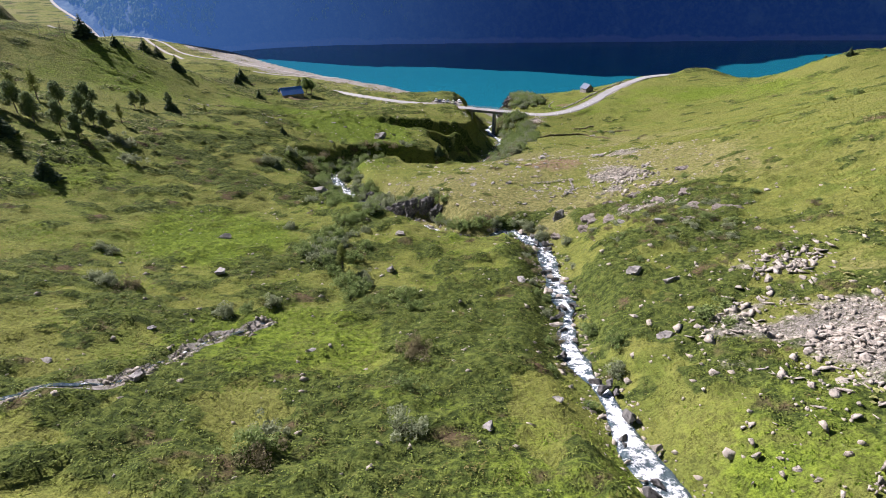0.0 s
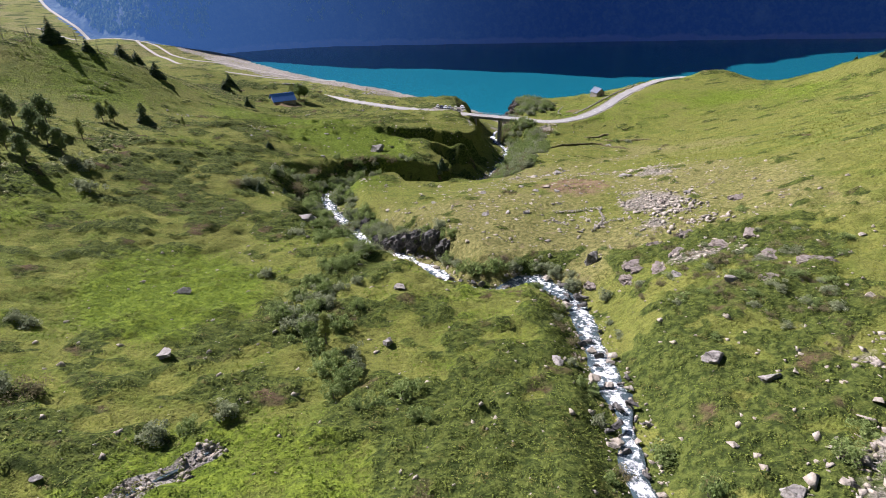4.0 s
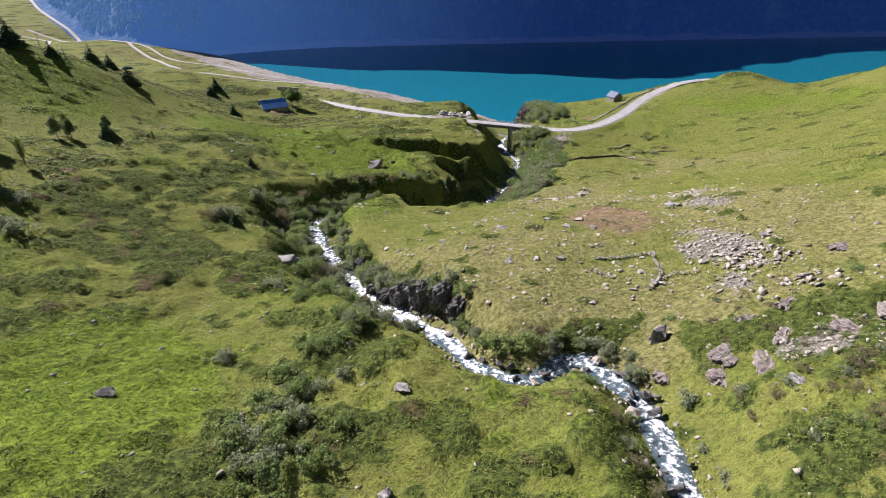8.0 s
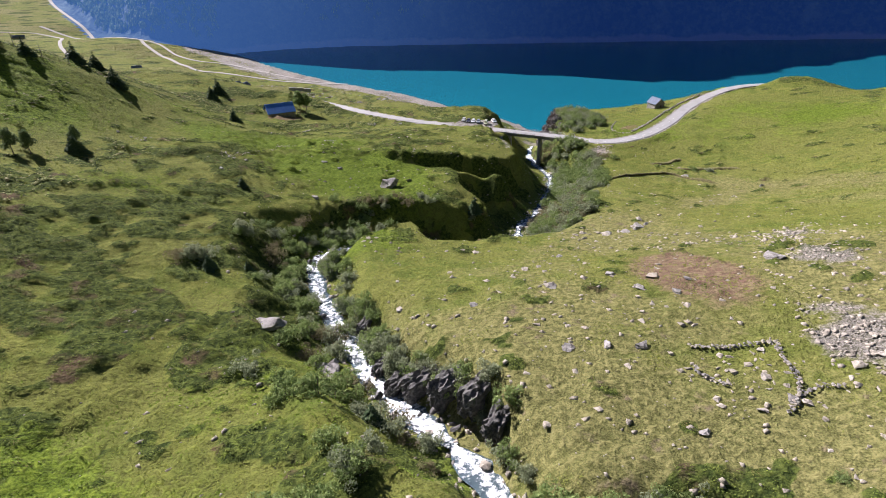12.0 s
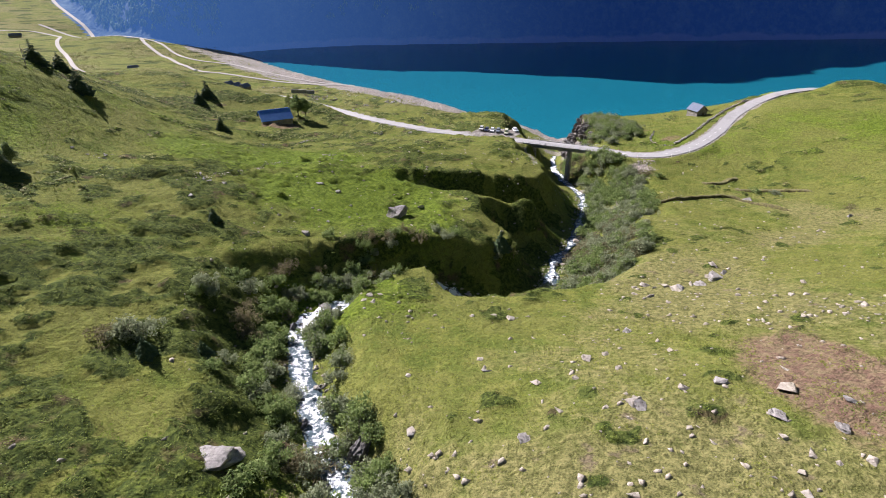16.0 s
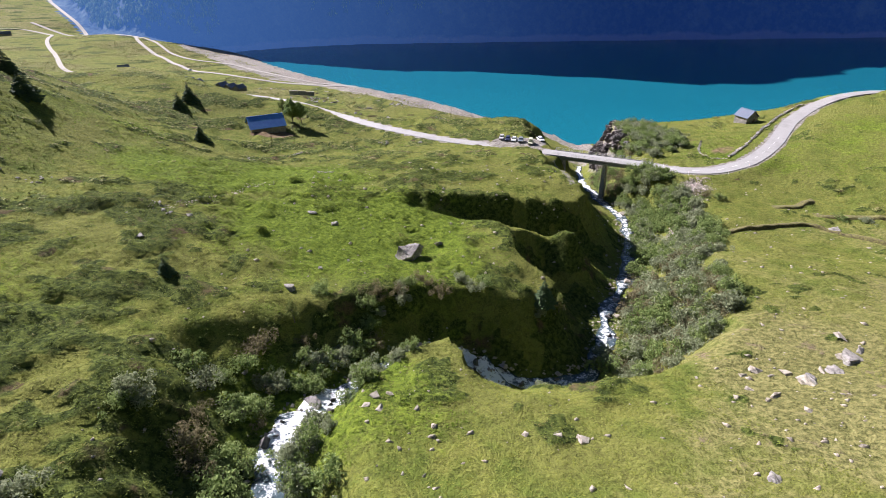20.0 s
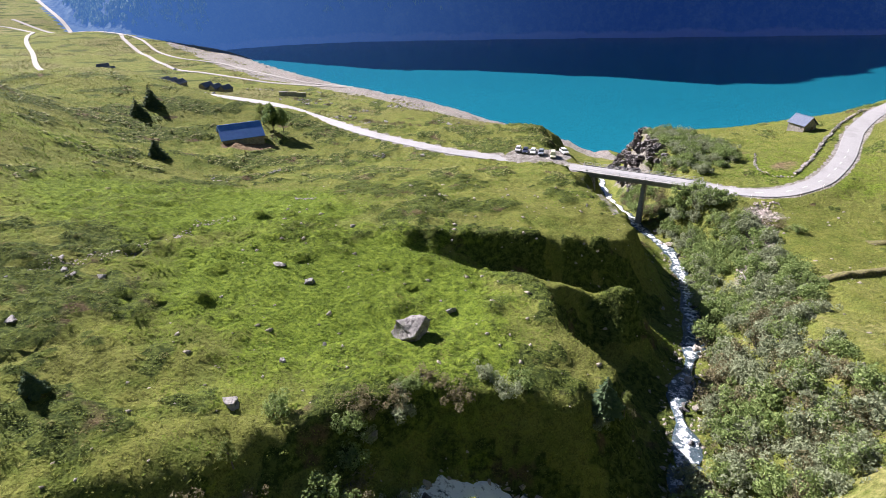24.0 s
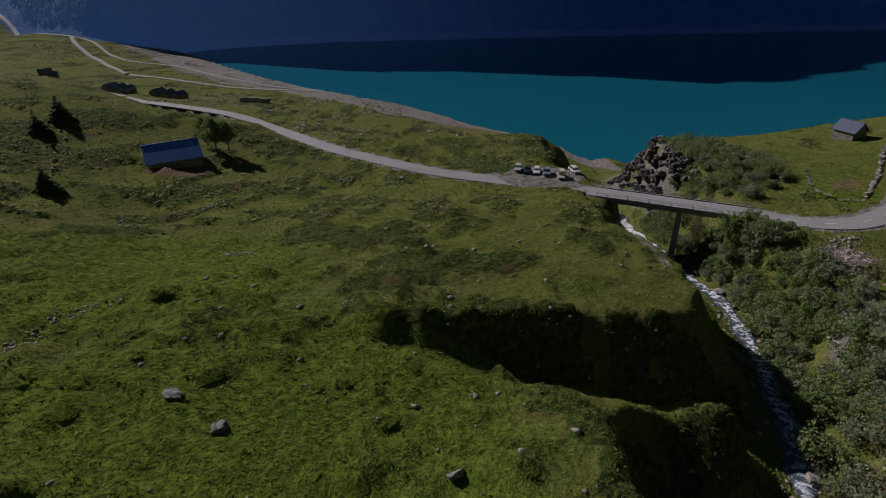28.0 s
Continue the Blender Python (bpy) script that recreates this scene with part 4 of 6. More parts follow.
def spruce_mesh(seed, high=9.0):
    """Needle sprays of a spruce and its trunk."""
    rnd = random.Random(seed)
    v, f = [], []
    z = 0.6
    while z < high - 0.15:
        reach = (high - z) * 0.36 * (1.25 - 0.25 * z / high) + 0.2
        for k in range(max(5, int(9 * (1 - z / high)) + 4)):
            a = rnd.uniform(0, 2 * math.pi)
            r = reach * rnd.uniform(0.75, 1.12)
            ca, sa = math.cos(a), math.sin(a)
            for t0, t1, w in ((0.12, 0.55, 0.20), (0.4, 0.85, 0.24), (0.7, 1.0, 0.15)):
                for side in (-1, 1):
                    droop = -0.32 * r
                    p = [(t0 * r, 0, z + droop * t0 + 0.05), (t1 * r, 0, z + droop * t1 + 0.05), (t1 * r * 0.9, side * w * r, z + droop * t1 - 0.10 * r), (t0 * r, side * w * r * 0.8, z + droop * t0 - 0.08 * r)]
                    b = len(v)
                    v += [(x * ca - y * sa, x * sa + y * ca, zz + rnd.uniform(-0.04, 0.04)) for x, y, zz in p]
                    f.append((b, b + 1, b + 2, b + 3))
        z += rnd.uniform(0.22, 0.34) * (0.7 + 0.05 * high)
    bm = bmesh.new()
    tube(bm, [(0, 0, -0.6), (0, 0, high * 0.5), (0, 0, high)], [0.05 + high * 0.016, high * 0.011, 0.02], 7)
    trunk = bpy.data.meshes.new("trunk")
    bm.to_mesh(trunk)
    bm.free()
    trunk.materials.append(BARK)
    return mesh("crown", v, f, SPRUCE), trunk


SPRUCES = [spruce_mesh(k, 9.0) for k in range(4)]


def spruce(x, y, high, turn=0.0):
    crown, trunk = SPRUCES[int(abs(x + y)) % 4]
    ob = thing("spruce_tree", (x, y, land(x, y)), "dark green conical spruce on the hillside", "tree", "spruces on the hillside", turn)
    ob.scale = (high / 7.2, high / 7.2, high / 9.4)
    for n, m in (("crown", crown), ("trunk", trunk)):
        p = new(n, m)
        p.parent = ob
    return ob


def tree_kind(seed, material, high=6.0, count=1500, leaf=0.16, spread=1.0):
    """A broad-leaved tree: trunk, limbs and a crown of leaf clumps."""
    rnd = random.Random(seed)
    bm = bmesh.new()
    lean = rnd.uniform(-0.3, 0.3)
    tube(bm, [(0, 0, -0.5), (lean * 0.3, 0, high * 0.3), (lean, 0.1, high * 0.62), (lean * 1.1, 0.1, high * 0.92)], [high * 0.022, high * 0.017, high * 0.010, 0.01], 7)
    tips = []
    for k in range(9):
        z = high * (0.25 + 0.07 * k)
        a, r = k * 2.4 + rnd.uniform(-0.4, 0.4), spread * high * rnd.uniform(0.14, 0.26) * (1.1 - 0.07 * k)
        e = (lean + r * math.cos(a), r * math.sin(a), z + r * rnd.uniform(0.5, 0.9))
        tube(bm, [(lean * z / high, 0, z), ((lean * z / high + e[0]) / 2, e[1] / 2, (z + e[2]) / 2 + 0.1), e], [high * 0.008, high * 0.005, 0.008], 5)
        tips += [e, ((lean * z / high + e[0]) / 2, e[1] / 2, (z + e[2]) / 2 + 0.2)]
    tips.append((lean, 0.1, high * 0.95))
    wood = bpy.data.meshes.new("trunk")
    bm.to_mesh(wood)
    bm.free()
    wood.materials.append(BARK)
    r = np.random.RandomState(seed)
    t = np.array(tips)[r.randint(0, len(tips), count)]
    d = r.normal(0, 1, (count, 3))
    d /= np.linalg.norm(d, axis=1)[:, None]
    c = t + d * (high * 0.12 * spread * r.uniform(0.2, 1.0, count) ** 0.5)[:, None]
    a = r.normal(0, 1, (count, 3))
    a /= np.linalg.norm(a, axis=1)[:, None]
    b = np.cross(a, r.normal(0, 1, (count, 3)))
    b /= np.linalg.norm(b, axis=1)[:, None]
    s = leaf * r.uniform(0.6, 1.3, count)[:, None]
    v = np.stack([c - a * s, c + b * s * 0.6, c + a * s, c - b * s * 0.6], 1).reshape(-1, 3)
    return mesh("crown", v, np.arange(count * 4).reshape(-1, 4), material), wood


TREES = {"birch": [tree_kind(31 + k, BIRCH, 6.0, 1300, 0.15, 0.8) for k in range(2)], "willow": [tree_kind(41 + k, HILL_LEAF, 6.0, 2600, 0.18, 1.1) for k in range(2)], "ash": [tree_kind(51, ALDER, 6.0, 3400, 0.19, 1.2)]}
TREE_LABEL = {"birch": "slender birch with a thin green crown", "willow": "dark green willow tree with several limbs", "ash": "round green broad-leaved tree beside a barn"}


def tree(kind, x, y, high, turn=0.0):
    crown, trunk = TREES[kind][int(abs(x * 3 + y)) % len(TREES[kind])]
    ob = thing(kind + "_tree", (x, y, land(x, y)), TREE_LABEL[kind], "tree", "", turn)
    ob.scale = (high / 6,) * 3
    for n, m in (("crown", crown), ("trunk", trunk)):
        p = new(n, m)
        p.parent = ob
    return ob


def dead_tree(x, y, high, turn):
    """A bare leaning trunk with a few broken branches."""
    rnd = random.Random(int(x * 31 + y))
    ob = thing("dead_tree", (x, y, land(x, y)), "bare grey dead tree trunk on the ridge", "tree", "dead trees on the ridge", turn)
    bm = bmesh.new()
    tube(bm, [(0, 0, -0.4), (0.1, 0, high * 0.5), (0.25, 0.05, high)], [0.13, 0.09, 0.02], 6)
    part("trunk", bm, DEADWOOD, ob)
    for k in range(7):
        z, a, r = high * rnd.uniform(0.3, 0.95), rnd.uniform(0, 6.28), rnd.uniform(0.4, 1.0)
        bm = bmesh.new()
        tube(bm, [(0.25 * z / high, 0, z), (0.25 * z / high + r * math.cos(a), r * math.sin(a), z + 0.1)], [0.035, 0.008], 4)
        part("branch", bm, DEADWOOD, ob)
    return ob


def scatter(name, shape, places, sizes, turns, material, label, category, tall=None):
    """One object of many small copies of a shape (vertices, faces), set down at the places."""
    v, f = np.array(shape[0], float), np.array(shape[1])
    n, k = len(places), len(v)
    c, s = np.cos(turns)[:, None], np.sin(turns)[:, None]
    w = np.empty((n, k, 3))
    w[:, :, 0] = (v[:, 0] * c - v[:, 1] * s) * sizes[:, None]
    w[:, :, 1] = (v[:, 0] * s + v[:, 1] * c) * sizes[:, None]
    w[:, :, 2] = v[:, 2] * (sizes if tall is None else sizes * tall)[:, None]
    w += places[:, None, :]
    faces = (f[None] + (np.arange(n) * k)[:, None, None]).reshape(-1, f.shape[1])
    m = bpy.data.meshes.new(name)
    m.vertices.add(n * k)
    m.vertices.foreach_set("co", w.ravel())
    m.loops.add(faces.size)
    m.loops.foreach_set("vertex_index", faces.ravel().astype(np.int32))
    m.polygons.add(len(faces))
    m.polygons.foreach_set("loop_start", np.arange(0, faces.size, f.shape[1]).astype(np.int32))
    m.materials.append(material)
    m.update()
    return tagged(new(name, m), label, category, kind="stuff")


def blade_shape(seed, blades, lean, wide):
    r = np.random.RandomState(seed)
    v, f = [], []
    for k in range(blades):
        a, d = r.uniform(0, 6.28), r.uniform(0.1, lean)
        x, y = 0.3 * r.normal(0, 0.5), 0.3 * r.normal(0, 0.5)
        px, py, h = -math.sin(a) * wide, math.cos(a) * wide, r.uniform(0.6, 1.0)
        v += [(x - px, y - py, -0.1), (x + px, y + py, -0.1), (x + math.cos(a) * d, y + math.sin(a) * d, h)]
        f.append((3 * k, 3 * k + 1, 3 * k + 2))
    return v, f


def dome_shape(seed, leaves, size):
    r = np.random.RandomState(seed)
    v, f = [], []
    for k in range(leaves):
        d = Vector((r.normal(), r.normal(), abs(r.normal()) + 0.1)).normalized()
        c = Vector((d.x, d.y, d.z * 0.75)) * r.uniform(0.7, 1.0)
        a = d.orthogonal().normalized()
        a = (Matrix.Rotation(r.uniform(0, 6.28), 3, d) @ a + d * r.uniform(-0.5, 0.5)).normalized() * size
        b = d.cross(a).normalized() * size * 0.7
        for p in (c - a, c + b, c + a, c - b):
            v.append(tuple(p))
        f.append((4 * k, 4 * k + 1, 4 * k + 2, 4 * k + 3))
    return v, f


def stone_shape(seed, points=9, squash=0.6):
    """A small angular stone."""
    r = np.random.RandomState(seed)
    bm = bmesh.new()
    for _ in range(points):
        p = Vector(r.normal(0, 1, 3)).normalized() * r.uniform(0.4, 0.6)
        bm.verts.new((p.x * 1.2, p.y * 0.9, p.z * squash))
    hull = bmesh.ops.convex_hull(bm, input=bm.verts)
    bmesh.ops.delete(bm, geom=list({g for g in hull["geom_interior"] + hull["geom_unused"] if isinstance(g, bmesh.types.BMVert)}), context="VERTS")
    bmesh.ops.triangulate(bm, faces=bm.faces)
    bm.verts.index_update()
    v = [tuple(p.co) for p in bm.verts]
    f = [tuple(p.index for p in q.verts) for q in bm.faces]
    bm.free()
    return v, f


# ---- trees ----
for x, y, high in ((-154, 299, 8), (-151, 306, 7), (-135, 290, 7.5), (-131, 368, 7), (-129.5, 356, 6), (-105.5, 321, 5.5), (-110.5, 224.5, 6), (-94.3, 124, 6), (-115, 141, 7),
        (-169, 276, 10), (-157, 279, 6), (-65.6, 222, 3.2), (-54.5, 173.8, 3.4), (-48.9, 178, 3.0), (-17.5, 135, 3.8), (-2.0, 236.5, 5), (223, 337, 4), (216, 308, 5)):
    spruce(x, y, high * (1.1 if high > 5 else 1.0), x * 13)
for kind, x, y, high in (("ash", -89.5, 368, 9.5), ("birch", -95, 374, 8), ("ash", -86.5, 369.5, 8), ("birch", -18.5, 88.0, 5.5), ("birch", 1.5, 238, 4.6), ("birch", -98.3, 228.5, 4.0), ("birch", -44.4, 219, 4.4), ("willow", -125, 162, 9), ("willow", -118, 158, 8.5),
        ("willow", -113, 161, 8), ("willow", -122, 191, 10), ("willow", -104.5, 155, 7), ("willow", -104, 168, 7), ("willow", -116, 177, 9), ("birch", -120, 220, 7), ("birch", -132, 172, 10), ("willow", -110, 172, 7.5), ("birch", -138, 190, 10), ("willow", -130, 150, 9), ("willow", -127, 184, 9), ("willow", -117, 217, 6), ("willow", -119, 214, 6.5), ("willow", -113.5, 230, 5.5), ("willow", -135, 165, 9), ("birch", -108, 184, 6.5), ("birch", 60, 432, 5)):
    tree(kind, x, y, high, x * 7)
for k, (x, y) in enumerate(((-184, 284), (-177.5, 284), (-181.6, 265), (-173, 269), (-166, 275), (-163, 283), (-178, 274), (-155, 284), (-150, 290))):
    dead_tree(x, y, 4.5 + k % 3, k * 40)

# ---- bushes that stand by themselves ----
for kind, x, y, size, high in (("willow", -30.7, 64.2, 2.3, 1), ("alder", -28.4, 66, 1.6, 1), ("willow", -25.4, 69, 1.9, 1), ("willow", -59.6, 87.7, 2.2, 0.8), ("willow", -62, 88, 1.8, 0.8), ("willow", -49, 69.5, 2.2, 0.8), ("heath", -46.5, 69, 2.2, 0.9),
        ("willow", -52, 71, 2.0, 0.9), ("alder", -16.1, 33.6, 2.2, 1), ("heath", -15, 32, 1.8, 1), ("willow", -15.5, 36, 1.8, 1.1), ("heath", -3.4, 54.4, 1.9, 1.2), ("heath", -3.2, 51.5, 1.6, 1.1), ("alder", -4.0, 45, 1.7, 0.9), ("willow", -3.7, 36.7, 2.2, 0.9),
        ("alder", -27, 95, 2.4, 1), ("willow", -25, 96.5, 2.6, 0.9), ("willow", -23.5, 92, 2.3, 1), ("alder", -20.5, 90, 2.0, 1), ("alder", -13.6, 78, 2.2, 0.9), ("willow", -22.6, 102, 2.2, 1), ("willow", -20, 105.7, 2.2, 1), ("alder", -28.9, 98.6, 2.4, 0.8),
        ("willow", -35, 114, 2.2, 0.8), ("alder", -24, 116, 2.1, 1), ("willow", -17, 108, 1.8, 1), ("alder", -15.5, 98, 1.7, 1), ("alder", 37.3, 60.4, 1.8, 0.7), ("alder", 33, 58, 1.9, 0.8), ("alder", 35, 55.5, 1.4, 0.8), ("willow", 20.6, 51.3, 1.9, 1.1),
        ("alder", 21, 64, 2.0, 1), ("alder", 22, 57, 1.8, 1.2), ("alder", 8.6, 117.8, 2.9, 1), ("alder", 4.2, 119.6, 2.6, 1), ("willow", 12.6, 118.5, 2.4, 0.9), ("alder", 16, 119, 1.8, 0.8), ("willow", -59, 177.3, 3.2, 1), ("heath", -61.5, 176.5, 2.4, 1.1),
        ("willow", -57, 179, 2.6, 1), ("willow", -27.4, 221, 2.2, 1), ("heath", -48.6, 191.8, 2.8, 1.2), ("heath", -47, 189, 2.2, 1.2), ("willow", -27.4, 172, 2.3, 1.2), ("alder", -26.5, 164, 2.2, 1.2), ("willow", -24, 168, 2.3, 1), ("willow", -56, 194, 2.4, 1),
        ("alder", -48.4, 208, 2.4, 1), ("alder", -38, 215.5, 2.3, 1), ("heath", -22, 232.5, 2.6, 1), ("willow", -28, 230, 2.4, 1), ("alder", -42, 226, 2.3, 1), ("heath", -33.5, 229, 2.2, 1), ("willow", -13, 145, 2.0, 1), ("willow", 88, 284, 2.4, 0.6), ("alder", 83, 286, 2.4, 0.6),
        ("heath", 97, 262, 2.6, 0.5), ("alder", 127, 172, 2.6, 0.8), ("alder", 122, 176, 2.2, 0.8), ("willow", -5, 210.5, 1.5, 0.8), ("willow", 8, 212, 1.7, 0.8), ("willow", -95, 162, 3.4, 0.9), ("willow", -99, 163, 3.0, 0.9), ("willow", -88, 150, 3.2, 0.9), ("willow", -91, 152, 2.6, 0.9), ("heath", 52.5, 303, 2.6, 0.9), ("alder", 56, 300, 2.2, 0.8)):
    bush(kind, x, y, size, x * 11 + y, high)

rnd = np.random.RandomState(3)


def banks(line, lo, hi, side, y0, y1, count):
    """Places on one bank of a stream."""
    out = []
    arr = np.array(line, float)
    while len(out) < count:
        x = rnd.uniform(arr[:, 0].min() - hi, arr[:, 0].max() + hi, 400)
        y = rnd.uniform(y0, y1, 400)
        d, s, _ = along(line, x, y)
        out += [(a, b) for a, b in zip(x[(d > lo) & (d < hi) & (s == side)], y[(d > lo) & (d < hi) & (s == side)])]
    return out[:count]


THICKET = [(22, 220), (27, 228), (33, 234), (39, 256), (48, 278), (50, 293), (50, 303), (44, 328)]
places = banks(REACH_LOWER, 2.6, 26, -1, 222, 327, 520)
edge = along(THICKET, np.array([p[0] for p in places]), np.array([p[1] for p in places]))
for x, y in [p for p, side in zip(places, edge[1]) if side > 0][:290]:
    bush(("alder", "willow", "willow", "heath")[int(rnd.randint(4))] if y < 268 else ("alder", "alder", "willow")[int(rnd.randint(3))], x, y, rnd.uniform(2.0, 3.9), rnd.uniform(0, 360), 0.95, "thicket in the ravine")
for x, y in banks(REACH_LOWER, 3, 15, -1, 327, 366, 80):
    if land(x, y) < 43.5 or abs((x - 29) * 0.44 + (y - 336.5) * 0.9) > 4.5:
        bush(("alder", "alder", "heath")[int(rnd.randint(3))], x, y, rnd.uniform(1.8, 3.2), rnd.uniform(0, 360), 0.95, "thicket in the ravine")
for x, y in banks(REACH_GORGE, 1.9, 6.5, -1, 140, 214, 54):
    bush(("alder", "willow")[int(rnd.randint(2))], x, y, rnd.uniform(1.6, 2.9), rnd.uniform(0, 360), 1.1, "bushes on the gorge bank")
for x, y in banks(REACH_GORGE, 2.2, 8, 1, 130, 222, 55) + banks(REACH_GORGE, 5, 17, 1, 132, 226, 30):
    bush(("alder", "alder", "willow", "heath")[int(rnd.randint(4))], x, y, rnd.uniform(1.5, 3.2), rnd.uniform(0, 360), 1, "bushes on the gorge bank")
for x, y in banks(REACH_GORGE, 9, 12, 1, 226, 238, 16):
    bush(("heath", "willow", "alder")[int(rnd.randint(3))], x, y, rnd.uniform(1.4, 2.2), rnd.uniform(0, 360), 1, "bushes on the gorge bank")
for x, y in banks(REACH_UPPER, 2.2, 5, -1, 100, 130, 14):
    bush(("alder", "willow")[int(rnd.randint(2))], x, y, rnd.uniform(1.3, 2.2), rnd.uniform(0, 360), 1, "bushes on the bank")
for x, y in banks(REACH_UPPER, 2.0, 5, 1, 40, 130, 24):
    bush(("alder", "heath", "willow")[int(rnd.randint(3))], x, y, rnd.uniform(0.8, 1.5), rnd.uniform(0, 360), 0.9, "bushes on the bank")
SPUR = [(49, 398), (61, 389), (65, 366), (65, 352), (58, 343), (47, 337), (43.5, 345), (46, 360), (48, 375), (49, 398)]
sx, sy = rnd.uniform(42, 68, 420), rnd.uniform(336, 400, 420)
inner = sum(((ay > sy) != (by > sy)) & (sx < ax + (sy - ay) / (by - ay + 1e-9) * (bx - ax)) for (ax, ay), (bx, by) in zip(SPUR[:-1], SPUR[1:])) % 2 == 1
far_road = along(ROAD_EAST, sx, sy)[0] > 6
for x, y, s in zip(sx[inner & far_road][:120], sy[inner & far_road][:120], rnd.uniform(1.7, 3.6, 120)):
    bush(("alder", "willow")[int(rnd.randint(2))], x, y, s, rnd.uniform(0, 360), 0.9, "bushes on the lake spur")

# ---- boulders ----
for k, (x, y, size, tall) in enumerate(((-46, 104, 1.9, 0.8), (-9.6, 88.3, 1.1, 1.3), (-38, 81.6, 1.5, 0.5), (30.4, 76, 1.4, 1.0), (34.4, 71.4, 2.0, 1.1), (50, 171, 3.0, 0.8), (13.2, 82, 1.7, 0.8),
        (-8.8, 103.5, 1.5, 0.8), (-38.5, 157.5, 3.6, 0.5), (-26.8, 151.8, 2.0, 0.9), (-26.5, 149, 3.0, 0.5), (-28.6, 245, 3.3, 1.15), (-23.1, 252, 1.2, 1.0), (-45.9, 255, 1.3, 0.8), (-47, 226, 1.3, 0.7),
        (-51.8, 258.6, 1.6, 0.5), (-36, 352, 1.3, 0.6), (9.3, 162.5, 1.2, 0.9), (-27.7, 215, 1.4, 1.0), (26.6, 115.5, 1.6, 1.7), (40, 214, 2.2, 0.5), (31, 208, 1.8, 0.6), (-38.5, 204.5, 2.4, 1.0), (36, 211, 1.8, 0.5), (43, 216, 1.3, 0.6), (15, 187, 1.2, 0.5),
        (27.3, 54.8, 1.2, 0.8), (-16.2, 54.4, 1.1, 0.9), (4.3, 37.6, 0.9, 0.8), (11.8, 42.6, 0.9, 0.7), (-41.2, 45, 1.0, 0.6), (-36.8, 57, 0.8, 0.7), (-31, 43.4, 1.2, 0.8), (35.3, 99.3, 1.3, 0.7), (39.6, 92, 1.3, 0.7), (54, 140.6, 1.6, 0.5), (13.4, 143, 1.3, 0.7), (23, 160, 1.4, 0.6), (20, 167, 1.2, 0.6), (20.3, 127, 1.0, 0.7), (31.3, 130.5, 1.1, 0.7),
        (-4, 158, 1.2, 0.6), (-7.5, 174.5, 0.9, 0.7), (-16.6, 162, 0.8, 0.7), (28, 157.6, 1.1, 0.6), (31.2, 162, 1.0, 0.6), (18, 142.7, 1.2, 0.7), (8.3, 142.7, 1.3, 0.6), (-39.8, 240, 0.7, 0.8), (-44.2, 235.2, 0.7, 0.8), (-31.4, 227, 0.9, 0.8), (-60, 180, 1.0, 0.5), (-75, 232, 1.2, 0.5), (77, 279, 2.0, 0.6), (92, 254, 1.2, 0.8), (46, 276, 0.9, 0.7))):
    boulder(x, y, size * 0.82, k, tall, k * 47)

PALE = [rock_mesh("stone", 60 + k, PALE_ROCK, 9, (0.38, 0.26, 0.45, 0.22)[k], 0.03) for k in range(4)]
WALL_STONES = [rock_mesh("wall_stone", 90 + k, ROCK, 9, 0.55, 0.03) for k in range(4)]
WET = [rock_mesh("wet_rock", 80 + k, DARK_ROCK, 11, (0.6, 0.45, 0.7)[k], 0.04) for k in range(3)]


def loose_stone(meshes, x, y, size, k, label, group, name="stone", lift=0.1):
    ob = new(name, meshes[k % len(meshes)])
    ob.matrix_basis = pose(x, y, land(x, y) + size * lift, 0, 0, k * 77) @ Matrix.Diagonal((size, size * 0.75, size * 0.9, 1))
    return tagged(ob, label, "stone", group)


spots = np.vstack([rnd.normal((18, 155), (17, 17), (80, 2)), rnd.normal((44, 92), (10, 16), (40, 2)), rnd.normal((36, 208), (14, 8), (16, 2)), rnd.normal((44, 62), (10, 10), (40, 2))])
near_stream = np.minimum(along(REACH_UPPER, spots[:, 0], spots[:, 1])[0], along(REACH_GORGE, spots[:, 0], spots[:, 1])[0])
for k, (x, y) in enumerate(spots[near_stream > 5]):
    loose_stone(PALE, x, y, 0.3 + 0.55 * rnd.rand() ** 2.5, k, "pale angular stone lying on the pasture", "stones on the pasture")
for k, (x, y) in enumerate(banks(REACH_UPPER, 0.3, 2.4, -1, 25, 130, 45) + banks(REACH_UPPER, 0.3, 2.4, 1, 25, 130, 45) + banks(REACH_GORGE, 0.3, 2.5, -1, 132, 226, 40) + banks(REACH_GORGE, 0.3, 2.5, 1, 132, 226, 30) + banks(REACH_LOWER, 0.3, 2.5, -1, 238, 330, 40)):
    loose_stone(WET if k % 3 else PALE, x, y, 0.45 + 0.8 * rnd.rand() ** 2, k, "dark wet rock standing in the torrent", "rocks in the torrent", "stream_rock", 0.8)


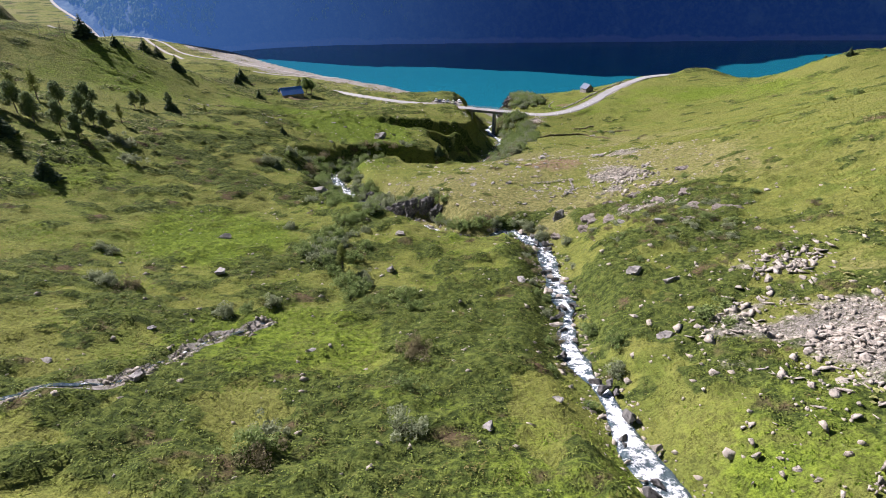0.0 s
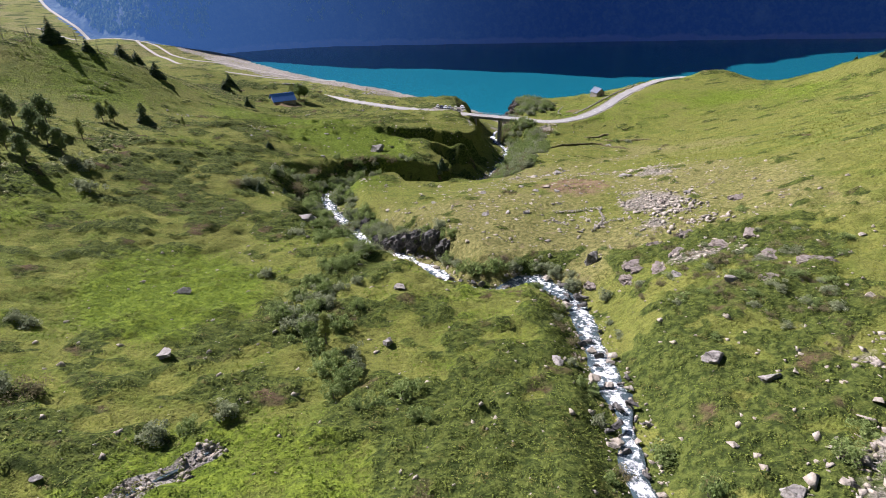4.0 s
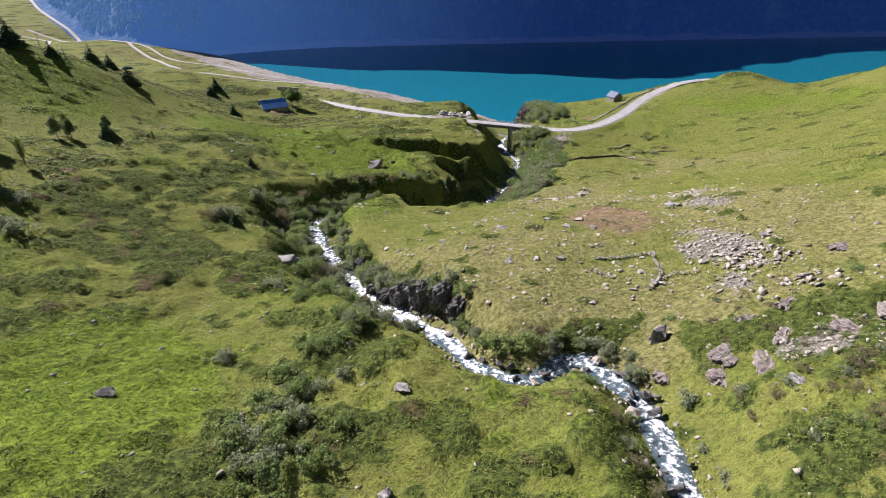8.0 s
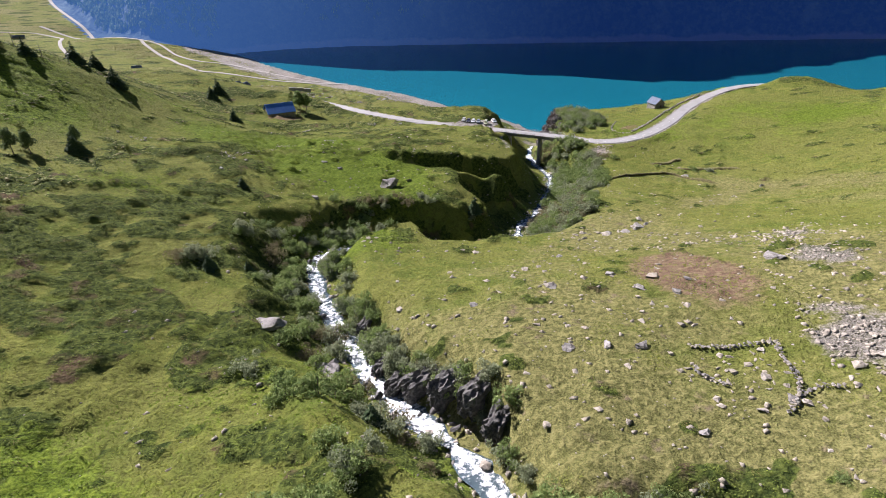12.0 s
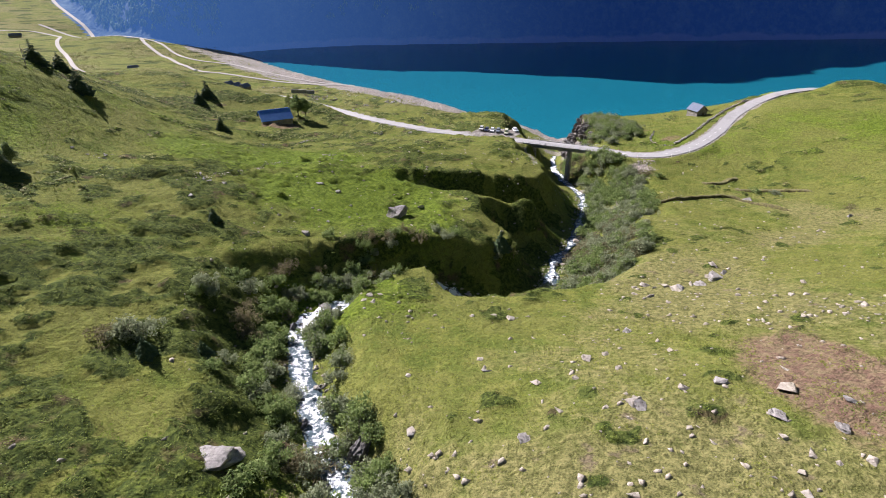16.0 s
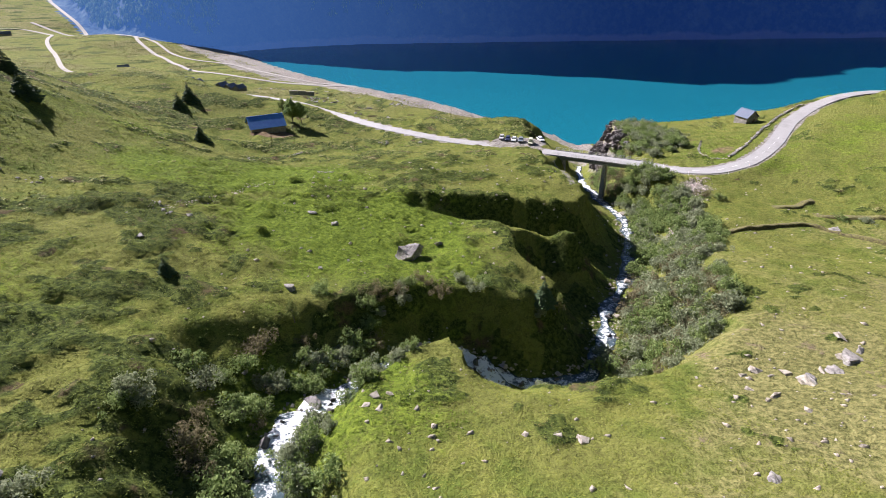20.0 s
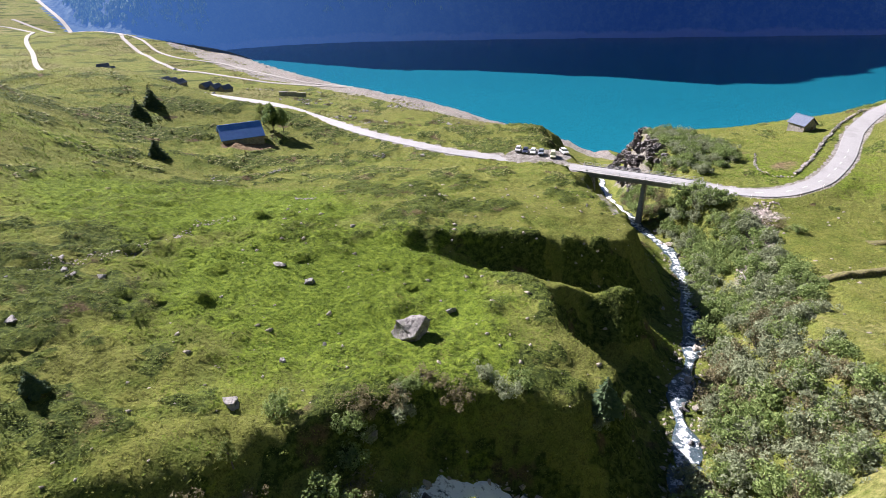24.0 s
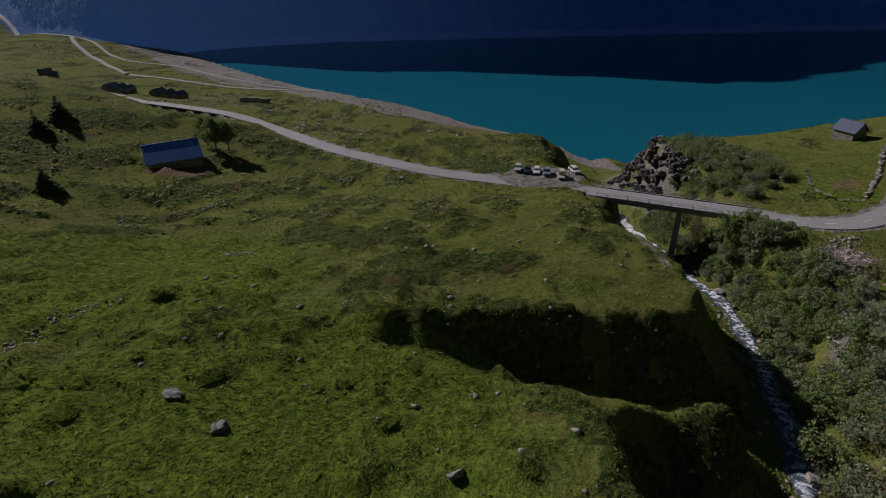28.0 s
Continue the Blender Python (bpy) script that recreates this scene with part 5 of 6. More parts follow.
for k, (x, y, size) in enumerate(((-8.4, 178.1, 0.7), (-7.7, 175, 0.7), (6.6, 176.6, 1.1), (3.3, 172.1, 0.9), (-1.4, 169.9, 0.8), (9.1, 163.4, 1.2), (-16.7, 162.4, 0.9), (-4, 158.8, 1.1), (-18.2, 173.7, 0.6), (-2.8, 194.4, 0.7), (26.7, 165.3, 1.6), (0.5, 186.3, 0.7),
        (39.4, 214.8, 1.2), (30.1, 207.4, 1.5), (28.9, 210.5, 1.2), (34.7, 211, 1.3), (25.7, 211.6, 1.2), (46.5, 199.5, 0.9), (38.7, 201.7, 0.8), (24.3, 203.5, 1.2), (42.3, 220.3, 1.0), (-5.7, 194.3, 0.7), (-2.5, 194.2, 1.0), (-26.3, 200.3, 0.8), (-9.4, 194.6, 0.6), (-26.5, 216.7, 0.9), (-28, 200, 0.9), (-30, 201, 0.7), (-29, 198, 0.7), (-27, 197.5, 0.8))):
    loose_stone(PALE, x, y, size, k, "flat pale slab lying on the dry pasture", "slabs on the pasture", "slab", 0.12)

# ---- rock faces of the gorge and the spur ----
def crag(x, y, wide, deep, high, turn, seed, material, label, sink=0.3, dip=0):
    r = random.Random(seed)
    bm = bmesh.new()
    bmesh.ops.create_icosphere(bm, subdivisions=3 if dip else 4, radius=1.0)
    for v in bm.verts:
        p = v.co.copy()
        k = max(abs(p.x), abs(p.y), abs(p.z))
        p = p.lerp(p / k, 0.55)
        rib = abs(noise.noise(Vector((p.x * 2.6 + seed, p.y * 2.6, p.z * 0.5)))) * 0.5
        grit = noise.noise(p * 5 + Vector((seed, 3, 0))) * 0.10 + noise.noise(p * 11 + Vector((seed, 3, 0))) * 0.04
        p *= 1 - rib + grit
        v.co = Vector((p.x * wide / 2, p.y * deep / 2, p.z * high / 2))
    m = bpy.data.meshes.new("crag")
    bm.to_mesh(m)
    bm.free()
    m.materials.append(material)
    ob = new("crag", m)
    ob.matrix_basis = pose(x, y, land(x, y) + high * (0.5 - sink), 0, dip, turn)
    return tagged(ob, label, "rock", "crags")


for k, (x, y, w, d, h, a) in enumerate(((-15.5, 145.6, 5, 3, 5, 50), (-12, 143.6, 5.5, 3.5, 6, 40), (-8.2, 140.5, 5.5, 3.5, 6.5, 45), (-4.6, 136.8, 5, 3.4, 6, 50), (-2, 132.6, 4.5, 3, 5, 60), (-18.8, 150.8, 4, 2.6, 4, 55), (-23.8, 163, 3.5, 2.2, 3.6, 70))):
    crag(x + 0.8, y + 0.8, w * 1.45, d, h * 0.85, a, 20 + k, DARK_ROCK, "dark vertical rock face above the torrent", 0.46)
    bush(("alder", "willow")[k % 2], x + 2.2, y + 1.6, 2.3, 50 * k, 1, "bushes on the gorge bank")
    bush(("willow", "alder")[k % 2], x - 1.2, y + 2.6, 1.9, 70 * k, 1, "bushes on the gorge bank")
slab = random.Random(8)
for k in range(110):
    y = slab.uniform(362, 434)
    x = 40 + (y - 362) * 0.13 + slab.uniform(-4.5, 5)
    crag(x, y, slab.uniform(6, 11), slab.uniform(2.0, 3.4), slab.uniform(1.4, 2.5), 60 + slab.uniform(-14, 14), 140 + k, SLAB_ROCK, "tilted grey rock slab of a stratified knoll", 0.46, 20)

for k, (x, y, w, d, h, a) in enumerate(((32.3, 107.2, 6, 4, 1.6, 30), (35, 103.3, 6.5, 4, 1.6, 70), (30, 103.7, 3, 4, 1.8, 20), (39, 108, 5, 2.5, 1.5, 50), (43.7, 115.5, 5, 2.5, 1.6, 30), (37.4, 113.8, 4, 2, 1.2, 20), (25.4, 109, 3, 3, 1.4, 40),
        (46, 106, 6, 3, 1.5, 120), (49, 99, 5, 3, 1.4, 40), (53, 94, 6, 3, 1.6, 170), (45, 91, 5, 2.5, 1.3, 20), (51, 108.5, 4, 2.5, 1.4, 60), (60, 129.5, 6, 3, 1.2, 10), (48.5, 138.5, 3.4, 2.2, 1.4, 10))):
    crag(x, y, w, d, h * 0.9, a, 60 + k, HEATH_ROCK, "weathered brown outcrop rising from heath", 0.86)
knoll = random.Random(23)
for k in range(90):
    x, y = knoll.gauss(44, 9), knoll.gauss(97, 10)
    bush(("heath", "alder", "heath", "willow")[k % 4], x, y, knoll.uniform(0.8, 1.7), knoll.uniform(0, 360), 0.55, "low scrub on the rocky knoll")


# ---- walls of loose stone ----
def stone_wall(name, nodes, label, size, rows, category="wall", step=0.55, limit=170):
    line = smooth_line([(x, y, 0) for x, y in nodes], step)[:limit]
    ob = thing(name, (line[0][0], line[0][1], land(line[0][0], line[0][1])), label, category)
    k = 0
    for i, p in enumerate(line):
        for row in range(rows):
            r = random.Random(i * 9 + row)
            x, y, s = p[0] + r.uniform(-0.25, 0.25), p[1] + r.uniform(-0.25, 0.25), size * r.uniform(0.7, 1.25)
            st = new("stone", (WALL_STONES + PALE)[r.randrange(8)])
            st.parent = ob
            st.matrix_basis = pose(x - line[0][0], y - line[0][1], land(x, y) - ob.location.z + size * (0.45 + 1.05 * row), r.uniform(-15, 15), r.uniform(-15, 15), r.uniform(0, 360)) @ Matrix.Diagonal((s, s * 0.8, s * 0.95, 1))
            k += 1
    return ob


stone_wall("roadside_wall", [(124, 391), (113, 382), (107, 376), (99, 366.5), (92, 358), (84.5, 348), (78, 340.5), (72, 334)], "low wall of big rough stones beside the road", 0.75, 1, step=0.85)
stone_wall("edge_wall", [(70.5, 332.5), (66, 334), (64.5, 339), (66, 345), (70, 354)], "curved row of rough stones round a lay-by", 0.5, 1, step=0.7)
def turf_bank(nodes, high, label):
    line = smooth_line([(x, y, 0) for x, y in nodes], 0.6)
    line = [(x + 0.5 * float(fbm(x, y, 5, 3)), y + 0.9 * float(fbm(x + 9, y, 5, 3)), 0) for x, y, _ in line]
    verts, faces = [], []
    for i, (x, y, _) in enumerate(line):
        top = high * min(1, i / 5, (len(line) - 1 - i) / 5) * (1 + 0.7 * float(fbm(x, y, 2.5, 3)))
        for off, up in ((-0.9, -0.3), (-0.55, 0.45), (-0.35, 0.9), (0.3, 1.0), (1.6, 0.5), (2.6, -0.1)):
            verts.append((x, y + off, land(x, y + off) + top * up - 0.05 * (up < 0)))
    for i in range(len(line) - 1):
        for j in range(5):
            a = i * 6 + j
            faces.append((a, a + 6, a + 7, a + 1))
    ob = new("turf_bank", mesh("turf_bank", verts, faces, EARTH_BANK, True))
    return tagged(ob, label, "bank")


turf_bank([(46, 277.5), (52, 278), (58, 279), (65, 281), (73, 281), (75.5, 277), (79, 272), (83, 265)], 0.8, "low broken earth bank capped with turf")
turf_bank([(69, 294), (75, 294), (79, 296.5), (83, 299)], 0.6, "low broken earth bank capped with turf")
turf_bank([(78, 289), (83, 287), (90, 285), (98, 282)], 0.5, "low broken earth bank capped with turf")
for nodes in ([(24.6, 142.6), (27, 142.2), (30, 142.1), (35.2, 142.5)], [(35.2, 142.0), (34.2, 139.5), (34.1, 136.5), (32.9, 132.5), (29.9, 128.9)], [(32.4, 131.2), (34.8, 132.3), (37.2, 131.9)], [(23.4, 138.4), (23.6, 136.4), (25.6, 134.6)]):
    stone_wall("ruined_wall", nodes, "collapsed dry stone wall of a sheepfold", 0.3, 2, step=0.42)
for k in range(60):
    loose = random.Random(400 + k)
    x, y = loose.gauss(31, 4.5), loose.gauss(135, 4.5)
    loose_stone(PALE, x, y, 0.25 + 0.7 * loose.random() ** 2, k, "stone fallen from a ruined sheepfold", "fallen stones of the sheepfold")

# fallen stones below the road
scar = random.Random(17)
sy = np.random.RandomState(5).uniform(288, 316, 420)
sx = 42 + (sy - 288) * 0.50 + np.random.RandomState(6).normal(0, 1.8, 420)
scatter("scar_stones", stone_shape(9), np.stack([sx, sy, surface(sx, sy) + 0.08], 1), 0.3 + 0.9 * np.random.RandomState(8).rand(420) ** 2.5, sy * 9, RED_ROCK, "reddish broken stones on a bare scar below the road", "stones")
for k in range(45):
    x, y = scar.gauss(48, 4), scar.gauss(137, 6)
    loose_stone(PALE, x, y, 0.4 + 0.7 * scar.random() ** 2, k, "pale angular block lying in scree", "blocks of the scree", lift=0.2)
for k in range(45):
    x, y = scar.gauss(46, 5), scar.gauss(48, 7)
    loose_stone(PALE, x, y, 0.4 + 0.6 * scar.random() ** 2, k, "pale angular block lying in scree", "blocks of the scree", lift=0.2)
for k, (cx, cy, spread) in enumerate(((-130, 560, 8), (-137, 550, 6), (-119, 548, 6), (-98, 512, 7), (-87, 498, 6), (-100, 500, 6), (-89, 535, 5), (-72, 563, 5), (-35, 524, 7), (-22, 524, 6), (-70, 498, 5), (-205, 560, 6), (-175, 600, 6), (-50, 354, 1.5), (-76, 326, 1.5), (-85, 312, 1.5), (-58, 297, 1), (-79, 246, 3), (-108, 251, 3))):
    for j in range(12):
        x, y = scar.gauss(cx, spread), scar.gauss(cy, spread * 0.6)
        loose_stone(WALL_STONES, x, y, (0.5 + 1.5 * scar.random() ** 2) * (1 if spread > 4 else 0.4), j, "grey rock lying in rough pasture", "rocks on the pasture", "pasture_rock", 0.15)
for x, y in [(scar.gauss(cx, 9), scar.gauss(cy, 6)) for cx, cy in ((-130, 557), (-98, 508), (-80, 497), (-60, 500), (-35, 520), (-150, 590), (-210, 590)) for _ in range(6)]:
    bush("heath", x, y, scar.uniform(1.8, 3.2), scar.uniform(0, 360), 0.6, "scrub on the far pasture")

# bushes down the wet gully of the pasture
gully = smooth_line([(-9, 70, 0), (-17, 86, 0), (-23, 99, 0), (-21, 114, 0), (-16, 126, 0)], 1.5)
for p in gully:
    x, y = p[0] + scar.gauss(0, 2.6), p[1] + scar.gauss(0, 1.5)
    bush(("alder", "alder", "willow")[scar.randrange(3)], x, y, scar.uniform(1.2, 2.5), scar.uniform(0, 360), 0.95, "bushes in the gully")


# ---- far side: houses, tracks, dam ----
for x, y, turn, long in ((-249, 592, 70, 9), (-242, 589, 70, 9), (-234.5, 585, 75, 9), (-213.5, 583, 65, 8), (-206, 581, 70, 8), (-198.5, 580, 70, 8), (-338, 660, 40, 9), (-322, 645, 40, 6), (-579, 827, 30, 13)):
    gable_house("stone_chalet", (x, y, land(x, y)), turn, long, 6.5, 2.2, 2.2, SLATE, MASONRY, "small stone chalet with a dark slate roof", 0.4, 1.0)
for k in range(3):
    x, y = -157 + 6.2 * k, 573 + 1.0 * k
    ob = thing("concrete_wall", (x, y, land(x, y)), "long low grey concrete retaining wall", "wall", "retaining wall pieces", 9)
    part("panel", boxed(0, 6.1, -0.5, 0.5, -1.5, 2.6 - 0.3 * (k == 2), bevel=0.06), CONCRETE, ob)
    part("coping", boxed(-0.02, 6.12, -0.65, 0.65, 2.6 - 0.3 * (k == 2), 2.85 - 0.3 * (k == 2), bevel=0.04), CONCRETE, ob)
car((-284.6, 678.4, land(-284.6, 678.4) + 0.1), 60, (0.78, 0.78, 0.77), "white car standing on a distant gravel road")


def track(name, nodes, half, label, material=GRAVEL, lift=0.45):
    line = [(x, y, land(x, y) + lift) for x, y, _ in smooth_line([(x, y, 0) for x, y in nodes], 7)]
    m, _ = ribbon(name, line, half, 3.0, [(-1, -0.6), (-0.9, 0.05), (0, 0.08), (0.9, 0.05), (1, -0.6)], material)
    return tagged(new(name, m), label, "track", kind="structure")


track("road_shore", [(-120, 650), (-157, 640), (-190, 640), (-244, 657), (-284, 680), (-347, 748), (-408, 818), (-436, 858)], 2.1, "pale gravel road across the far pasture")
track("road_lakeside", [(-436, 858), (-405, 840), (-360, 790), (-318, 752), (-265, 735), (-213, 692), (-166, 660), (-120, 650)], 1.7, "pale gravel track along the lake shore")
track("road_valley", [(-436, 858), (-500, 880), (-620, 930)], 2.4, "gravel track leading up the far valley")
track("road_farm", [(-330, 600), (-380, 640), (-433, 706), (-452, 730), (-476, 758), (-502, 791), (-524, 824), (-552, 868), (-596, 883), (-623, 860), (-700, 850)], 2.2, "gravel track to distant chalets")
river = [(-505, 888), (-528, 905), (-560, 945), (-622, 1008), (-712, 1105), (-830, 1260)]
track("water_river", river, 2.6, "white braided river in the far valley", GRAVEL, 0.6)

# road markings and posts
MARK = plain("worn_road_paint", (0.55, 0.55, 0.53), (0.72, 0.72, 0.70), 0.3, 0.7, 0.0)
line = smooth_line(ROAD_EAST, 3.0)
for a, b in list(zip(line[:-1], line[1:]))[2:22:2]:
    d = Vector(b - a)
    ob = new("road_marking", mesh("road_marking", [(0, -0.07, 0), (2.2, -0.07, 0), (2.2, 0.07, 0), (0, 0.07, 0), (0, -0.07, -0.03), (2.2, -0.07, -0.03), (2.2, 0.07, -0.03), (0, 0.07, -0.03)],
        [(0, 1, 2, 3), (0, 4, 5, 1), (1, 5, 6, 2), (2, 6, 7, 3), (3, 7, 4, 0)], MARK))
    ob.matrix_basis = pose(a[0], a[1], a[2] + 0.055, 0, -math.degrees(math.asin(d.z / d.length)), math.degrees(math.atan2(d.y, d.x)))
    tagged(ob, "worn white dash painted on the road", "marking", "centre line dashes", "structure")
for x, y, turn in ((53.5, 318.4, 20), (66, 318.6, -10), (74.5, 323.8, -30), (48.5, 327.8, 20)):
    ob = thing("marker_post", (x, y, land(x, y)), "white roadside marker post with a reflector", "post", "posts beside the road", turn)
    bm = bmesh.new()
    tube(bm, [(0, 0, -0.3), (0, 0, 1.1), (0, 0.03, 1.2)], [0.07, 0.07, 0.05], 8)
    part("post", bm, WHITE_PAINT, ob)
    part("reflector", boxed(-0.08, 0.08, -0.075, -0.06, 0.85, 1.0), RED_PAINT, ob, "red reflector band")
ob = thing("wooden_stake", (-88.8, 339.3, land(-88.8, 339.3)), "dark wooden stake in the meadow", "post")
bm = bmesh.new()
tube(bm, [(0, 0, -0.4), (0.05, 0, 1.2), (0.1, 0.02, 1.9)], [0.11, 0.10, 0.07], 6)
part("stake", bm, PLANK, ob)
fence = thing("yard_fence", (-90, 359, land(-90, 359)), "short weathered plank fence beside the barn", "fence")
for k in range(6):
    part("fence_post", boxed(1.5 * k - 0.07, 1.5 * k + 0.07, -0.07, 0.07, -0.8, 1.2), PLANK, fence)
for z in (0.35, 0.75, 1.1):
    part("plank", boxed(-0.1, 7.6, -0.1, -0.05, z - 0.09, z + 0.09), PLANK, fence)
fence.matrix_basis = pose(-91.5, 358.5, land(-91, 358.5), 0, 0, 32)

# ---- ground cover ----
cover = np.random.RandomState(11)
n = 230000
px, py = cover.uniform(-95, 88, n), cover.uniform(20, 315, n)
inside = (np.abs(px + 8) < 34 + 0.62 * np.clip(py - 20, 0, 95)) & (px > -95)
px, py = px[inside], py[inside]
pz = surface(px, py)
zone = zones(px, py, pz)
wet = np.minimum(along(REACH_UPPER, px, py)[0], np.minimum(along(REACH_GORGE, px, py)[0], along(REACH_LOWER, px, py)[0]))
road = np.minimum(along(ROAD_WEST, px, py)[0], along(ROAD_EAST, px, py)[0])
luck = cover.rand(len(px))
free = (wet > 1.9) & (road > 4) & (zone["stone"] + 0.3 * fbm(px, py, 1.7, 3) < 0.45)
patch = 0.55 * fbm(px, py, 4.5, 3)
heath = free & (zone["heath"] > 0.5) & (luck < 0.46)
lush = free & (zone["heath"] < 0.5) & (zone["lush"] + patch > 0.42) & (luck > 0.3)
dry = free & (zone["heath"] < 0.5) & ~lush & (zone["dry"] + patch > 0.5) & (zone["earth"] < 0.4) & (luck > 0.45)
grass = free & (zone["heath"] < 0.5) & ~lush & ~dry & (zone["dry"] + patch <= 0.5) & (luck > 0.30)


def grow(name, which, shape, lo, hi, material, label, category, low=1.0):
    p = np.stack([px[which], py[which], pz[which]], 1)
    k = len(p)
    return scatter(name, shape, p, cover.uniform(lo, hi, k), cover.uniform(0, 6.28, k), material, label, category, cover.uniform(0.6, 1.0, k) * low)


grow("dwarf_shrubs", heath, dome_shape(1, 9, 0.24), 0.22, 0.6, DWARF, "low dark green dwarf shrubs covering the slope", "shrubs", 0.85)
grow("meadow_plants", lush, blade_shape(2, 6, 0.9, 0.16), 0.22, 0.48, LUSH, "lush bright green meadow plants", "plants", 0.6)
grow("dry_grass", dry, blade_shape(3, 5, 0.9, 0.10), 0.14, 0.3, DRY, "short dry yellow mountain grass", "grass", 0.7)
grow("grass", grass, blade_shape(4, 6, 1.0, 0.12), 0.2, 0.44, TUFT, "tussocks of yellow-green mountain grass", "grass", 0.55)

# the wider slopes, in coarser clumps
wx, wy = cover.uniform(-240, 250, 110000), cover.uniform(25, 425, 110000)
outside = ~((np.abs(wx + 8) < 34 + 0.62 * np.clip(wy - 20, 0, 95)) & (wx > -95) & (wx < 88) & (wy < 315)) & (np.abs(wx) < 45 + 0.85 * wy)
wx, wy = wx[outside], wy[outside]
px, py, pz = wx, wy, surface(wx, wy)
zone = zones(px, py, pz)
luck = cover.rand(len(px))
road = np.minimum(along(ROAD_WEST, px, py)[0], along(ROAD_EAST, px, py)[0])
free = (road > 5) & (zone["stone"] < 0.4) & (zone["earth"] < 0.35) & (pz > LAKE + 3) & (np.hypot((px - 2) / 1.5, py - 354.5) > 10)
patch = 0.55 * fbm(px, py, 7, 3)
heath = free & (zone["heath"] > 0.5) & (luck < 0.5)
lush = free & ~heath & (zone["lush"] + patch > 0.4)
dry = free & ~heath & ~lush & (zone["dry"] + patch > 0.45)
grass = free & ~heath & ~lush & ~dry & (luck > 0.3)
grow("hillside_shrubs", heath, dome_shape(11, 9, 0.38), 0.4, 1.0, SCRUB, "low olive dwarf shrubs on the hillside", "shrubs", 0.6)
grow("hillside_plants", lush, blade_shape(12, 5, 0.9, 0.18), 0.45, 0.8, LUSH, "bright green plants on the hillside", "plants", 0.6)
grow("hillside_dry_grass", dry, blade_shape(13, 5, 0.9, 0.14), 0.4, 0.7, DRY, "short dry grass on the far meadow", "grass", 0.5)
grow("hillside_grass", grass, blade_shape(14, 5, 1.0, 0.15), 0.45, 0.85, TUFT, "tussocks of grass on the hillside", "grass", 0.6)

sx, sy = cover.uniform(-60, 80, 150000), cover.uniform(22, 312, 150000)
sz = zones(sx, sy, None)
chance = np.clip(sz["stone"] - 0.15, 0, 1) * 0.6 + 0.012 + 0.028 * ((sz["dry"] > 0.55) & (sy < 205))
sw = np.minimum(along(REACH_UPPER, sx, sy)[0], np.minimum(along(REACH_GORGE, sx, sy)[0], along(REACH_LOWER, sx, sy)[0]))
chance = chance + 0.25 * (sw < 3.2)
lets = along(BROOK, sx, sy)[0] + 1.2 * fbm(sx, sy, 3, 2)
chance = chance + 0.9 * (lets < 1.5) * (fbm(sx, sy, 5, 2) > -0.12)
keep = cover.rand(len(sx)) < chance
sp = np.stack([sx[keep], sy[keep], surface(sx[keep], sy[keep])], 1)
ss = 0.28 + 1.0 * cover.rand(len(sp)) ** 2.4
scatter("loose_stones", stone_shape(5), sp, ss, cover.uniform(0, 6.28, len(sp)), PALE_ROCK, "loose pale stones strewn over the pasture", "stones")

# coarse blocks of the scree fields
for name, cx, cy, rx, ry, many, seed in (("scree", 43, 47, 8, 6.5, 900, 41), ("scree", 50, 70, 4, 2.5, 160, 42), ("scree", 47, 128, 3.5, 5, 260, 43), ("scree", 31, 27.5, 3.5, 2.5, 120, 44), ("scree", 60, 187, 7, 4, 160, 45)):
    r = np.random.RandomState(seed)
    bx, by = r.normal(cx, rx, many), r.normal(cy, ry, many)
    ok = fbm(bx, by, 6, 3) > -0.12
    bx, by = bx[ok], by[ok]
    scatter(name, stone_shape(seed, 8, 0.55), np.stack([bx, by, surface(bx, by) + 0.1], 1), 0.5 + 1.5 * r.rand(len(bx)) ** 3, r.uniform(0, 6.28, len(bx)), PALE_ROCK, "scree of pale angular blocks on the slope", "scree")
rl = smooth_line([(x, y, 0) for x, y in RILL], 0.5)
r = np.random.RandomState(46)
bx, by = np.repeat(rl[:, 0], 3) + r.normal(0, 0.6, 3 * len(rl)), np.repeat(rl[:, 1], 3) + r.normal(0, 0.6, 3 * len(rl))
scatter("rill_stones", stone_shape(47), np.stack([bx, by, surface(bx, by) + 0.05], 1), r.uniform(0.2, 0.6, len(bx)), r.uniform(0, 6.28, len(bx)), PALE_ROCK, "small pale stones lying along a rill", "stones")

